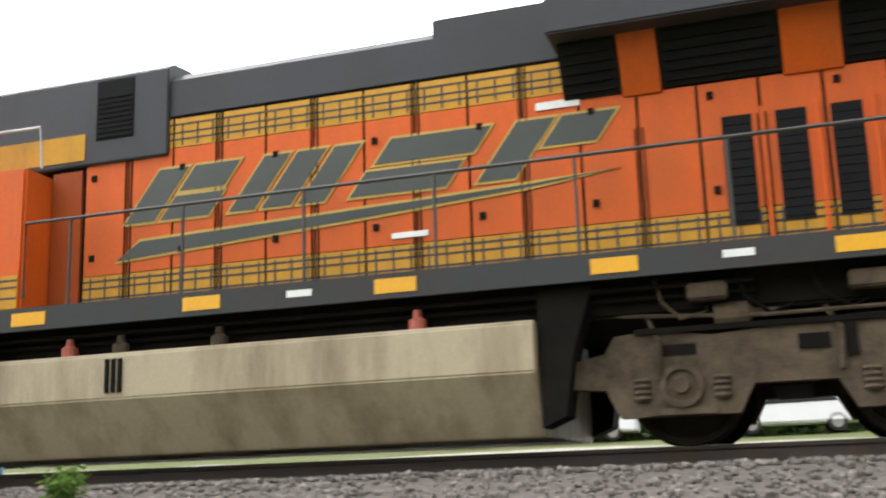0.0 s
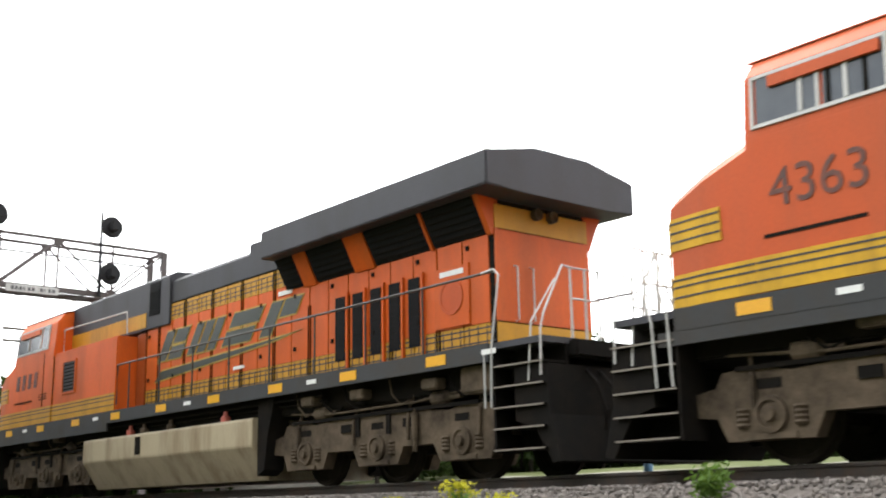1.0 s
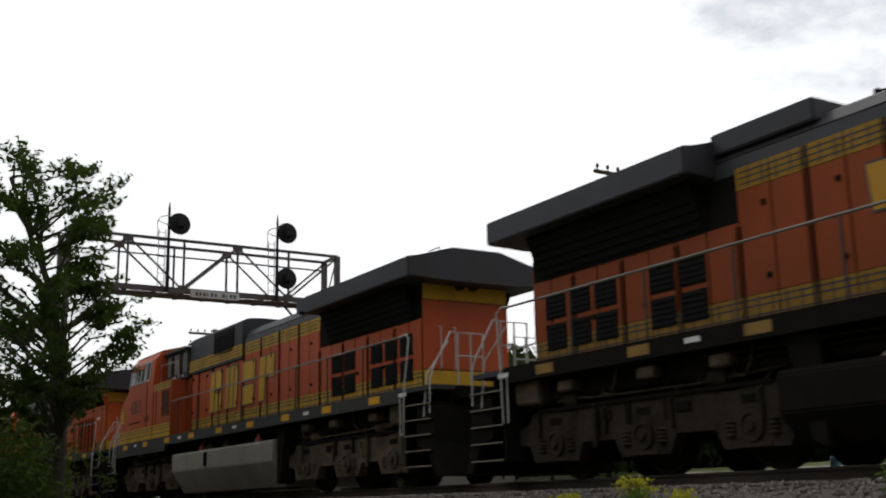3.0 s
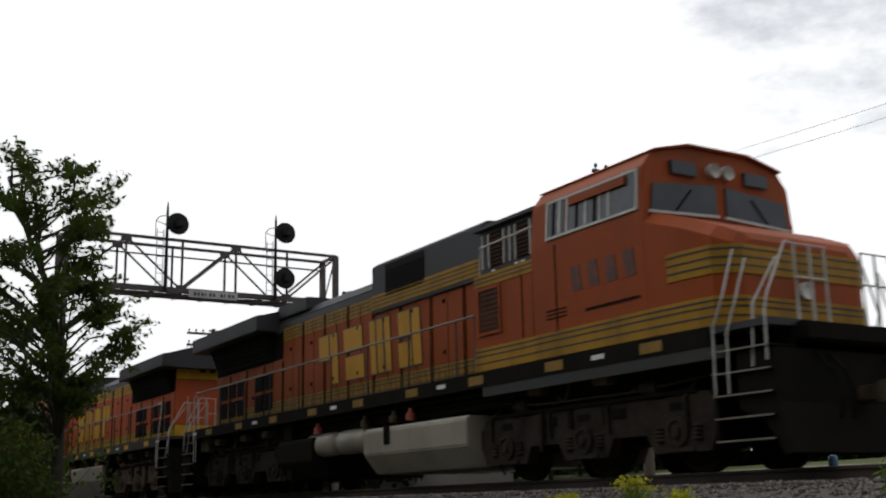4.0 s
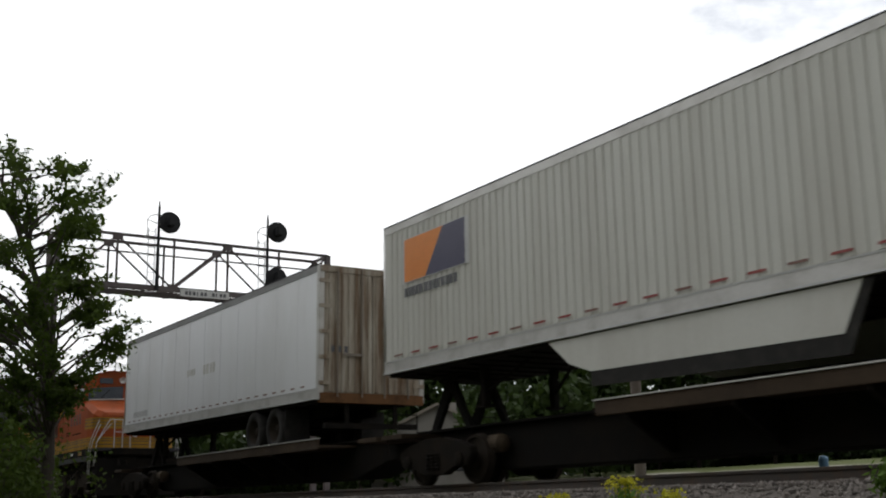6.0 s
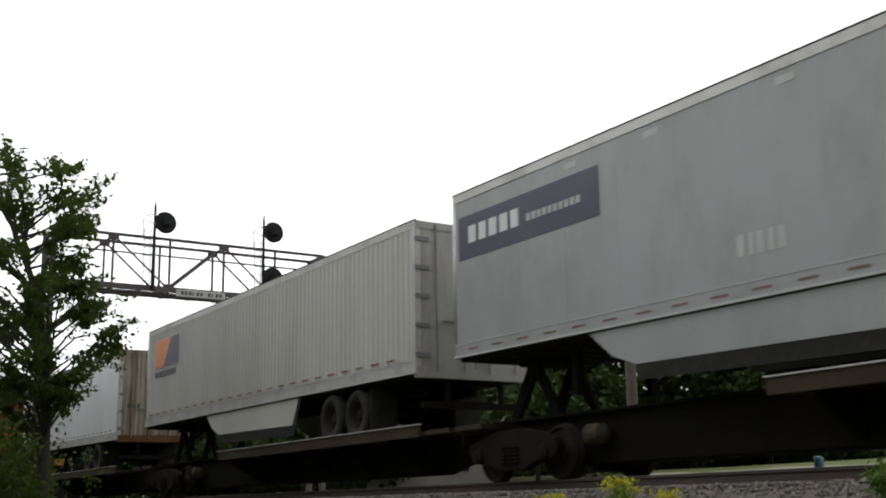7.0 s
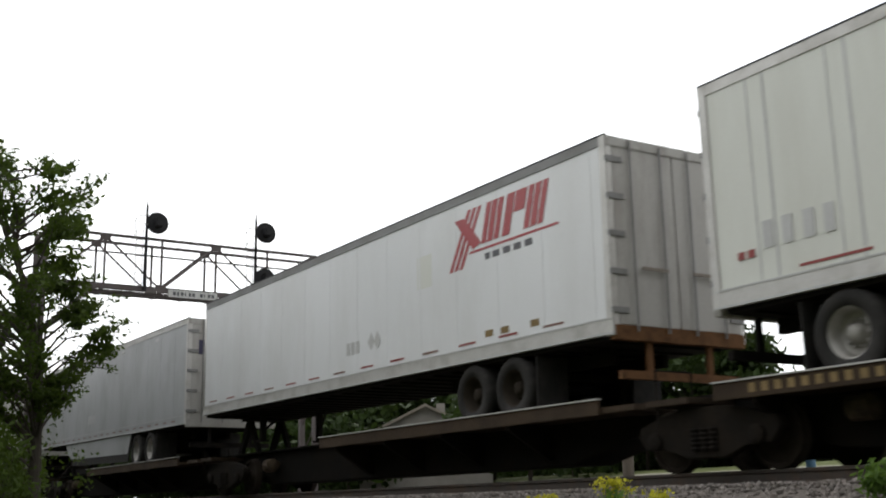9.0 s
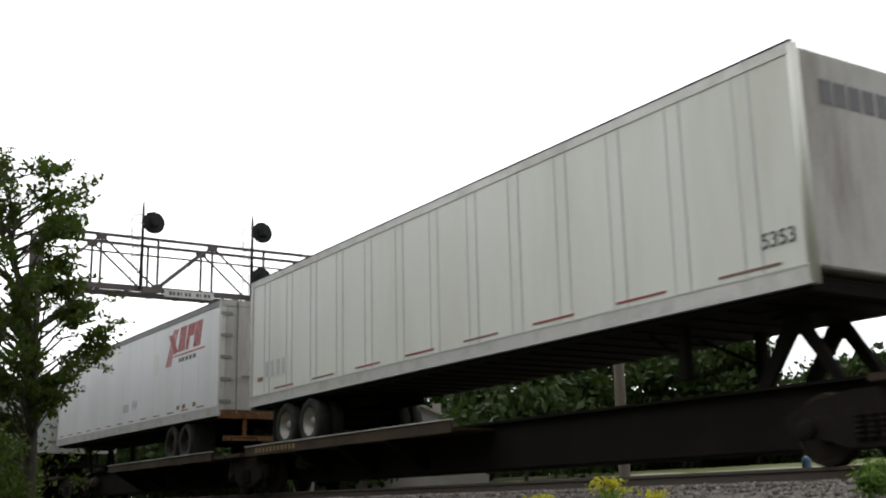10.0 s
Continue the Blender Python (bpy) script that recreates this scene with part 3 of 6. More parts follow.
def locomotive(kind):
    """A six-axle freight locomotive with a wide cab at -x. kind: "new" has the swoosh livery, "old" and "tanks" the striped one."""
    new_look = kind == "new"
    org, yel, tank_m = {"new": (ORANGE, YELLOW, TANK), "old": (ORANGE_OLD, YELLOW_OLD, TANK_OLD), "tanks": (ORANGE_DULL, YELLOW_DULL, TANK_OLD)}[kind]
    loco = new("locomotive")
    H = 1.0                                  # half the hood's width
    hood_end = 9.3 if new_look else 9.55
    wing0, wing1 = (3.75, 9.8) if new_look else (5.3, 10.05)
    wing_z0, wing_z1, wing_top = (4.0, 4.5, 4.7) if new_look else (3.86, 4.24, 4.5)
    rise0, rise1 = (-6.0, -0.8) if new_look else (-3.9, 0.25)     # the taller roof box behind the cab
    wide_end = -2.25 if new_look else -4.15  # where the full-width cabinet behind the cab ends
    roof = 4.51 if new_look else 4.36

    # frame
    part("underframe", box(nb(), -10.3, 10.3, -1.2, 1.2, 1.2, 1.66, 0.03), DARK, loco, "black sooty underframe")
    part("walkway", box(nb(), -10.7, 10.7, -1.50, 1.50, 1.68, 1.765), CHARCOAL, loco)
    for s in (-1, 1):
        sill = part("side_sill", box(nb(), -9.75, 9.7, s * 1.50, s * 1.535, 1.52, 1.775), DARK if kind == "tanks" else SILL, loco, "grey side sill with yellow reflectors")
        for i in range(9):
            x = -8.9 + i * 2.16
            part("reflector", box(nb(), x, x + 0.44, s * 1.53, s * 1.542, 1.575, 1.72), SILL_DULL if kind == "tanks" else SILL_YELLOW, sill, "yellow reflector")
            if i % 2 == 0:
                part("marking", box(nb(), x + 1.2, x + 1.48, s * 1.53, s * 1.54, 1.62, 1.69), SILL_WHITE, sill)
        part("cab_skirt", box(nb(), -10.0, wide_end - 0.4, s * 1.49, s * 1.53, 1.36, 1.52), SILL, loco)
    # pipes and boxes under the sill
    for s in (-1, 1):
        pipes = nb()
        for k, zz in enumerate((1.44, 1.36)):
            tube(pipes, [(-5.5, s * (1.36 - k * 0.1), zz), (5.5, s * (1.36 - k * 0.1), zz)], 0.025)
        part("air_pipe", pipes, DARK, loco)
        for x in (4.9, 6.3, 8.1, -6.0, -7.6):
            part("junction_box", box(nb(), x, x + 0.36, s * 1.22, s * 1.42, 1.28, 1.44, 0.02), BOGIE, loco)

        for k, x in enumerate((4.6, 5.35, 6.0, 7.2, 8.6, -5.2, -6.6, -8.3)):
            part("hanging_cable", tube(nb(), [(x, s * 1.3, 1.52), (x + 0.06, s * 1.3, 1.3), (x + 0.22 + 0.05 * (k % 3), s * 1.25, 1.14), (x + 0.45, s * 1.2, 1.2), (x + 0.5, s * 1.15, 1.5)], 0.018, 5), DARK if k % 3 else BOGIE, loco)
        part("sand_box", box(nb(), 8.95, 9.6, s * 0.95, s * 1.4, 1.15, 1.52, 0.03), BOGIE, loco)
    # fuel tank
    t0, t1 = -3.92, 3.48
    zz = (1.21, 0.72, 0.13)
    if kind == "tanks":
        t0 = 0.3 - 4.3
        prof = [(-1.45, 1.12), (-1.5, 1.05), (-1.5, 0.62), (-1.2, 0.25), (1.2, 0.25), (1.5, 0.62), (1.5, 1.05), (1.45, 1.12)]
        tank = part("fuel_tank", prism(nb(), prof, "x", t0, -0.2, 0.02), tank_m, loco, "dull silver fuel tank")
        part("fuel_tank", prism(nb(), prof, "x", 2.2, 4.1, 0.02), DARK, loco)
        for s in (-1, 1):
            for x in (-0.1, 1.45):
                res = lathe(nb(), [(0.0, 0.05), (0.06, 0.2), (0.14, 0.25), (1.26, 0.25), (1.34, 0.2), (1.4, 0.05)], "x", 20, (x, s * 1.2, 0.95))
                part("air_reservoir", res, tank_m, loco, "silver cylindrical air reservoir", smooth=True)
    else:
        prof = [(-1.47, zz[0]), (-1.5, zz[0] - 0.03), (-1.5, zz[1]), (-1.12, zz[2]), (1.12, zz[2]), (1.5, zz[1]), (1.5, zz[0] - 0.03), (1.47, zz[0])]
        tank = part("fuel_tank", prism(nb(), prof, "x", t0, t1, 0.015), tank_m, loco,
                    "dusty beige fuel tank with dark streaks" if new_look else "pale silver fuel tank")
    for s in (-1, 1):
        for x in (t0 + 2.15, t0 + 2.8, t0 + 4.0, t0 + 6.2):
            cap = lathe(nb(), [(zz[0] - 0.02, 0.09), (zz[0] + 0.1, 0.09), (zz[0] + 0.12, 0.05), (zz[0] + 0.2, 0.04)], "z", 12, (x, s * 1.36, 0))
            part("filler_cap", cap, HOSE if x in (t0 + 2.15, t0 + 6.2) else BOGIE, tank)
        gauge = nb()
        for k in range(3):
            box(gauge, t0 + 2.72 + k * 0.08, t0 + 2.76 + k * 0.08, s * 1.5, s * 1.53, 0.78, 1.14)
        part("sight_gauge", gauge, DARK, tank)
    for s in (-1, 1):   # brackets between tank and truck
        part("tank_bracket", prism(nb(), [(t1 + 0.02, 1.5), (t1 + 0.55, 1.5), (t1 + 0.35, 0.9), (t1 + 0.25, 0.3), (t1 + 0.02, 0.2)], "y", s * 1.0, s * 1.4), DARK, loco)
    for x in (-6.78, 6.78):
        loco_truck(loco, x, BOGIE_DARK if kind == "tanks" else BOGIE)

    # long hood
    part("hood_core", box(nb(), wide_end, hood_end, -H + 0.02, H - 0.02, 1.765, roof - 0.3), DARK, loco)
    shoulder = roof - 0.55
    hood_roof = [(-H, shoulder), (-H, roof - 0.12), (-H + 0.12, roof - 0.02), (-0.5, roof + 0.05), (0.5, roof + 0.05), (H - 0.12, roof - 0.02), (H, roof - 0.12), (H, shoulder)]
    if not new_look:
        hood_roof = [(-H, shoulder), (-H + 0.02, roof - 0.32), (-H + 0.16, roof - 0.12), (-H + 0.42, roof), (-0.3, roof + 0.05), (0.3, roof + 0.05), (H - 0.42, roof), (H - 0.16, roof - 0.12), (H - 0.02, roof - 0.32), (H, shoulder)]
    part("hood_roof", prism(nb(), hood_roof, "x", wide_end - 0.2, hood_end), CHARCOAL, loco, "dark charcoal hood roof")
    # doors along the hood, in three painted bands with gaps between
    bands = ((1.80, 2.17, yel, "lower_band"), (2.18, 3.57, org, "hood_door"), (3.58, 3.92 if new_look else 3.88, yel, "upper_band"))
    plain = wing0 + 0.6 if new_look else wing0 - 0.4
    w, gap = 0.585, 0.03
    shared = {}
    for s in (-1, 1):
        x = wide_end + 0.35
        k = 0
        while x < hood_end - 0.1:
            ww = min(w, hood_end - x)
            for z0, z1, mat, nm in bands:
                if nm == "upper_band" and x > plain:
                    continue
                if nm == "hood_door" and x > plain:
                    z1 = 3.46 if new_look else 3.16
                key = (nm, s, round(ww, 3), z1)
                if key not in shared:
                    b = box(nb(), 0, ww - gap, s * (H - 0.02), s * H, z0, z1)
                    me = bpy.data.meshes.new(nm)
                    bmesh.ops.recalc_face_normals(b, faces=b.faces)
                    b.to_mesh(me)
                    b.free()
                    me.materials.append(mat)
                    shared[key] = me
                place_mesh(nm, shared[key], mat, loco, at=pose(x, 0, 0))
            if k % 2 == 1:
                for dx in (-0.055, 0.02):
                    part("door_post", box(nb(), x + dx, x + dx + 0.014, s * H, s * (H + 0.014), 1.8, bands[2][1] if x < plain else 3.1), DARK, loco)
            for zl in (2.35, 3.3):
                if k % 2 == 0:
                    part("door_latch", box(nb(), x + 0.08, x + 0.14, s * H, s * (H + 0.025), zl, zl + 0.07), DARK, loco)
            x += w
            k += 1
        for z in (1.90, 2.02, 2.10):
            part("pinstripe", box(nb(), wide_end + 0.35, hood_end, s * (H - 0.001), s * (H + 0.004), z, z + 0.022), CHARCOAL, loco)
        for z in (3.66, 3.74, 3.84) if new_look else (3.64, 3.72, 3.80):
            part("pinstripe", box(nb(), wide_end + 0.35, min(plain, hood_end), s * (H - 0.001), s * (H + 0.004), z, z + 0.02), CHARCOAL, loco)

    for s in (-1, 1):
        for z0, z1, end in ((1.82, 2.15, hood_end - 0.1), (3.6, 3.86, plain)):
            b = box(nb(), -0.009, 0.009, min(s * (H - 0.001), s * (H + 0.005)), max(s * (H - 0.001), s * (H + 0.005)), z0, z1)
            me = bpy.data.meshes.new("stripe_tick")
            b.to_mesh(me)
            b.free()
            x = wide_end + 0.45
            while x < end:
                place_mesh("stripe_tick", me, CHARCOAL, loco, at=pose(x, 0, 0))
                x += 0.234 if not new_look else 0.195
    # radiator wing and the openings beneath it
    hw = 1.56
    prof = [(-hw, wing_z0), (-hw, wing_z1), (-hw + 0.2, wing_z1 + 0.03), (-0.55, wing_top), (0.55, wing_top), (hw - 0.2, wing_z1 + 0.03), (hw, wing_z1), (hw, wing_z0), (0.9, wing_z0 - 0.02), (-0.9, wing_z0 - 0.02)]
    part("radiator_wing", prism(nb(), prof, "x", wing0, wing1, 0.02), CHARCOAL, loco, "charcoal overhanging radiator housing")
    for s in (-1, 1):
        deep = 0.52 if new_look else 0.7
        under = [(s * 0.9, wing_z0 - deep), (s * (H + 0.02), wing_z0 - deep), (s * (H + 0.3), wing_z0), (s * 0.9, wing_z0)]
        for a, b_ in (((3.8, 4.38), (4.8, 5.92), (6.5, 7.9), (8.0, hood_end - 0.12)) if new_look else ((wing0 + 0.25, hood_end - 0.25),)):
            rad = part("radiator_opening", prism(nb(), under, "x", a, b_), GRILLE, loco, "black radiator intake")
            lou = nb()
            for k in range(6):
                f = (k + 0.5) / 6
                yy = s * (H + 0.02 + f * 0.28)
                box(lou, a + 0.04, b_ - 0.04, min(yy, yy + s * 0.03), max(yy, yy + s * 0.03), wing_z0 - (1 - f) * deep, wing_z0 - (1 - f) * deep + 0.02)
            part("louvre", lou, DARK, rad)
        for a, b_ in (((4.4, 4.78), (5.94, 6.48), (7.92, 7.98), (hood_end - 0.1, hood_end)) if new_look else ()):
            part("radiator_post", prism(nb(), [(s * 0.9, wing_z0 - 0.56), (s * (H + 0.03), wing_z0 - 0.56), (s * (H + 0.31), wing_z0), (s * 0.9, wing_z0)], "x", a, b_), org, loco)
        # tall vents in the hood side
        if new_look:
            for i in range(5):
                x = 5.32 + i * 0.5
                lou = box(nb(), x, x + 0.28, s * H, s * (H + 0.012), 2.02, 3.1)
                for k in range(12):
                    box(lou, x + 0.01, x + 0.27, s * (H + 0.01), s * (H + 0.02), 2.06 + k * 0.086, 2.085 + k * 0.086)
                part("vent_grille", lou, GRILLE, loco, "tall black louvred vent")
                part("vent_post", box(nb(), x + 0.36, x + 0.40, s * H, s * (H + 0.05), 1.8, 3.15), org, loco)
            # round emblem on a raised door
            part("emblem_door", box(nb(), 7.98, 8.78, s * H, s * (H + 0.03), 2.2, 3.12, 0.01), org, loco)
            em = lathe(nb(), [(s * (H + 0.03), 0.27), (s * (H + 0.045), 0.27), (s * (H + 0.045), 0.23), (s * (H + 0.035), 0.22), (s * (H + 0.035), 0.1)], "y", 28, (8.38, 0, 2.66))
            part("emblem", em, ORANGE_OLD, loco, "round embossed emblem")
            part("door_stain", box(nb(), 8.12, 8.66, s * (H + 0.03), s * (H + 0.034), 2.98, 3.06), SILL_WHITE, loco, "white scuffed strip")
        else:
            for i in range(6):
                x = 5.6 + i * 0.62
                if i in (2,):
                    continue
                for z0, z1 in ((2.0, 2.42), (2.5, 2.92)):
                    lou = box(nb(), x, x + 0.5, s * H, s * (H + 0.012), z0, z1)
                    for k in range(5):
                        box(lou, x + 0.01, x + 0.49, s * (H + 0.01), s * (H + 0.03), z0 + 0.03 + k * 0.08, z0 + 0.055 + k * 0.08)
                    part("vent_grille", lou, GRILLE, loco, "black louvred vent")
    # rear end of the hood
    part("rear_band", box(nb(), hood_end, hood_end + 0.012, -H + 0.03, H - 0.03, 1.8, 2.17), yel, loco)
    part("rear_band", box(nb(), hood_end, hood_end + 0.012, -H + 0.03, H - 0.03, 3.55, 3.9), yel, loco)
    part("rear_panel", box(nb(), hood_end, hood_end + 0.02, -H + 0.02, H - 0.02, 2.19, 3.53), org, loco)
    for y in (-0.16, 0.16):
        part("rear_headlight", lathe(nb(), [(hood_end + 0.02, 0.09), (hood_end + 0.12, 0.09), (hood_end + 0.1, 0.07), (hood_end + 0.06, 0.03)], "x", 16, (0, y, 3.84)), BOGIE, loco, "small round headlight")
    grab = nb()
    for y in (-0.62, -0.3):
        tube(grab, [(hood_end + 0.02, y, 2.2), (hood_end + 0.09, y, 2.22), (hood_end + 0.09, y, 3.0), (hood_end + 0.02, y, 3.02)], 0.014)
    part("rear_grab_iron", grab, GALV, loco)

    # roof boxes behind the cab
    rise_top = 4.66 if new_look else 4.6
    prof = [(-H - 0.05, 3.5), (-H - 0.05, rise_top - 0.12), (-H + 0.1, rise_top - 0.02), (-0.6, rise_top), (0.6, rise_top), (H - 0.1, rise_top - 0.02), (H + 0.05, rise_top - 0.12), (H + 0.05, 3.5)]
    riser = part("roof_riser", prism(nb(), prof, "x", rise0, rise1, 0.015), CHARCOAL, loco, "dark raised roof section")
    for s in (-1, 1):
        if new_look:
            a = (-1.75, -1.25)
        else:
            a = (-1.9, -0.35)
        lou = box(nb(), a[0], a[1], s * (H + 0.05), s * (H + 0.062), 3.78, rise_top - 0.16)
        for k in range(9):
            box(lou, a[0] + 0.02, a[1] - 0.02, s * (H + 0.06), s * (H + 0.075), 3.8 + k * 0.06, 3.82 + k * 0.06)
        part("intake_grille", lou, GRILLE, riser, "black intake grille")
    # wide cabinet behind the cab
    top = 3.42
    cab_back = -6.0
    for s in (-1, 1):
        part("cabinet", box(nb(), cab_back, wide_end - 0.12, s * 0.9, s * 1.48, 1.765, top, 0.03), org, loco)
        part("cabinet_band", box(nb(), cab_back, wide_end - 0.16, s * 1.48, s * 1.49, 1.79, 2.17), yel, loco)
        for z in (1.9, 2.02, 2.1):
            part("pinstripe", box(nb(), cab_back, wide_end - 0.16, s * 1.489, s * 1.494, z, z + 0.022), CHARCOAL, loco)
        part("upper_band", box(nb(), cab_back, wide_end + 0.35, s * (H + 0.05), s * (H + 0.062), 3.56, 3.88), yel, loco)
        if not new_look:
            part("cabinet_top_band", box(nb(), cab_back, wide_end - 0.16, s * 1.48, s * 1.49, 3.2, 3.4), yel, loco)
            part("riser_band", box(nb(), wide_end + 0.35, rise1, s * (H + 0.04), s * (H + 0.062), 3.58, 3.88), yel, loco, "yellow stripe with dark pinstripes")
            for z in (3.64, 3.72, 3.80):
                part("pinstripe", box(nb(), cab_back, rise1, s * (H + 0.061), s * (H + 0.068), z, z + 0.02), CHARCOAL, loco)
            for z in (3.26, 3.33):
                part("pinstripe", box(nb(), cab_back, wide_end - 0.16, s * 1.489, s * 1.495, z, z + 0.02), CHARCOAL, loco)
        a, b_ = (wide_end - 0.9, wide_end - 0.32) if not new_look else (wide_end - 3.1, wide_end - 2.4)
        blower = part("blower_grille", box(nb(), a, b_, s * 1.48, s * 1.492, 2.42, 3.12), BLOWER if not new_look else CHARCOAL, loco, "square blower intake panel")
        slats = nb()
        for k in range(8):
            box(slats, a + 0.04, b_ - 0.04, min(s * 1.491, s * 1.505), max(s * 1.491, s * 1.505), 2.46 + k * 0.082, 2.49 + k * 0.082)
        part("slat", slats, BLOWER if not new_look else DARK, blower)
        rim_ = nb()
        for xa, xb, za, zb_ in ((a - 0.05, a, 2.37, 3.17), (b_, b_ + 0.05, 2.37, 3.17), (a, b_, 2.37, 2.42), (a, b_, 3.12, 3.17)):
            box(rim_, xa, xb, min(s * 1.48, s * 1.51), max(s * 1.48, s * 1.51), za, zb_)
        part("blower_frame", rim_, ORANGE_DULL if not new_look else org, blower)
        part("cabinet_seam", box(nb(), a - 0.65, a - 0.63, s * 1.48, s * 1.492, 2.2, 3.35), DARK, loco)
        # the shadow beside the cabinet is painted in with the duller orange
        part("recess", box(nb(), wide_end - 0.1, wide_end + 0.3, s * 0.93, s * (H + 0.02), 1.77, 3.45), ORANGE_DULL, loco, "sooty orange recessed panel with its shade in the colour")
        if not new_look:
            # grid casing above the cabinet
            part("grid_casing", box(nb(), -5.97, -3.95, s * 0.9, s * 1.12, 3.45, 4.32, 0.02), CHARCOAL, loco, "charcoal grid casing")
            for xa, xb in ((-5.46, -5.09), (-4.69, -4.29)):
                grid = part("grid_panel", box(nb(), xa, xb, s * 1.12, s * 1.135, 3.62, 4.22), GRILLE, loco, "black grid intake")
                lou = nb()
                for k in range(8):
                    box(lou, xa + 0.02, xb - 0.02, min(s * 1.134, s * 1.15), max(s * 1.134, s * 1.15), 3.65 + k * 0.07, 3.672 + k * 0.07)
                part("louvre", lou, BLOWER, grid)
            for x in (-5.66, -5.49, -5.06, -4.9, -4.72, -4.26, -4.07):
                part("sticker", box(nb(), x - 0.018, x + 0.018, min(s * 1.12, s * 1.142), max(s * 1.12, s * 1.142), 3.62, 4.22), GALV, loco, "thin pale edge strip")
            for x in (-5.3, -5.12, -4.42):
                part("sticker", box(nb(), x, x + 0.1, min(s * 1.12, s * 1.128), max(s * 1.12, s * 1.128), 3.5, 3.57), SILL_WHITE, loco, "small white warning label")
            part("grid_roof", box(nb(), -6.0, -3.9, s * 0.6, s * 1.22, 4.3, 4.36), CHARCOAL, loco)
        part("roof_grab_rail", tube(nb(), [(-5.9, s * 1.3, 3.45), (-5.9, s * 1.3, 4.0), (wide_end - 0.1, s * 1.3, 3.95), (wide_end - 0.05, s * 1.3, 3.45)], 0.016), GALV, loco)

    # cab
    cab0, cab1 = -8.65, cab_back
    prof = [(-1.5, 1.765), (-1.5, 3.5), (-1.44, 4.22), (-1.25, 4.46), (-0.6, 4.62), (0.6, 4.62), (1.25, 4.46), (1.44, 4.22), (1.5, 3.5), (1.5, 1.765)]
    cab = part("cab", prism(nb(), prof, "x", cab0, cab1, 0.02), org, loco, "orange wide-nose cab")
    part("cab_roof", prism(nb(), [(-1.28, 4.46), (-1.26, 4.485), (-0.6, 4.645), (0.6, 4.645), (1.26, 4.485), (1.28, 4.46), (0.6, 4.61), (-0.6, 4.61)], "x", cab0 - 0.06, cab1 + 0.02), CHARCOAL if new_look else org, cab)
    part("nose", hull(nb(), ((-8.5, 1.5, 1.765, 3.60), (-9.3, 1.48, 1.765, 3.33), (-9.8, 1.42, 1.765, 3.12), (-9.97, 1.22, 1.765, 3.02), (-10.02, 1.08, 1.78, 2.92))), org, loco, "sloping orange nose")
    for z0, z1, back in ((1.79, 2.17, -8.6), (2.46, 2.84, -9.05)):
        part("nose_stripe", hull(nb(), [(x, h + 0.012, z0, z1) for x, h in ((back, 1.5 if back > -9 else 1.49), (-9.3, 1.48), (-9.8, 1.42), (-9.982, 1.22), (-10.035, 1.08))], False), yel, loco, "yellow stripe round the nose")
    for z in (1.9, 2.02, 2.1, 2.55, 2.66, 2.77):
        back = -8.62 if z < 2.3 else -9.06
        part("pinstripe", hull(nb(), [(x, h + 0.018, z, z + 0.022) for x, h in ((back, 1.5 if z < 2.3 else 1.49), (-9.3, 1.48), (-9.8, 1.42), (-9.987, 1.22), (-10.04, 1.08))], False), CHARCOAL, loco)
    for s in (-1, 1):
        part("nose_band", box(nb(), -8.6, cab1, s * 1.5, s * 1.512, 1.79, 2.17), yel, loco)
        for z in (1.9, 2.02, 2.1):
            part("pinstripe", box(nb(), -8.6, cab1, s * 1.508, s * 1.516, z, z + 0.022), CHARCOAL, loco)
        part("handhold_slot", box(nb(), -8.5, -7.3, s * 1.5, s * 1.508, 2.36, 2.40), DARK, loco)
        # side windows
        lean = math.degrees(math.atan2(0.06, 0.72))
        win = new("side_window")
        win.parent = cab
        win.matrix_basis = pose(0, s * 1.492, 3.55, s * lean, 0, 0)
        for a, b_ in ((-8.5, -7.72), (-7.68, -6.95), (-6.88, -6.45)):
            part("pane", box(nb(), a + 0.02, b_ - 0.02, -0.015, 0.015, 0.08, 0.62), GLASS, win, "dim cab glass")
        fr = nb()
        for z in (0.04, 0.62):
            box(fr, -8.55, -6.4, -0.03, 0.03, z, z + 0.04)
        for x in (-8.55, -7.74, -6.96, -6.45):
            box(fr, x, x + 0.04, -0.03, 0.03, 0.04, 0.66)
        part("window_frame", fr, GALV, win, "pale metal window frame")
        part("sun_visor", box(nb(), -8.3, -7.0, min(0, s * 0.06), max(0, s * 0.06), 0.47, 0.60), org, win)
        if not new_look:
            for k, x in enumerate((-7.95, -7.62, -7.42, -7.2, -6.78, -6.62)):
                part("window_bar", box(nb(), x, x + 0.05, -0.028, 0.028, 0.09, 0.62), DARK if k % 2 else GALV, win)
        # running number as plain bars
        if kind == "old":
            side_text("4363", 0.6, NUMBER_BROWN, cab, -8.4 if s < 0 else -6.95, 2.68, s, 1.502, "running_number")["label"] = "dark faded running number"
        for i in range(0 if kind == "old" else 4):
            x = -8.45 + i * 0.4
            num = nb()
            prism(num, [(x, 2.70), (x + 0.22, 2.70), (x + 0.27, 3.08), (x + 0.05, 3.08)], "y", min(s * 1.5, s * 1.508), max(s * 1.5, s * 1.508))
            part("number_bar", num, NUMBER_BROWN, cab, "dark running number mark")
        latch = nb()
        for k in range(3):
            box(latch, -6.85, -6.35, min(s * 1.5, s * 1.508), max(s * 1.5, s * 1.508), 2.36 + k * 0.06, 2.38 + k * 0.06)
        part("door_louvre", latch, DARK, cab)
        part("door_seam", box(nb(), -6.62, -6.60, s * 1.5, s * 1.51, 1.8, 3.5), DARK, cab)
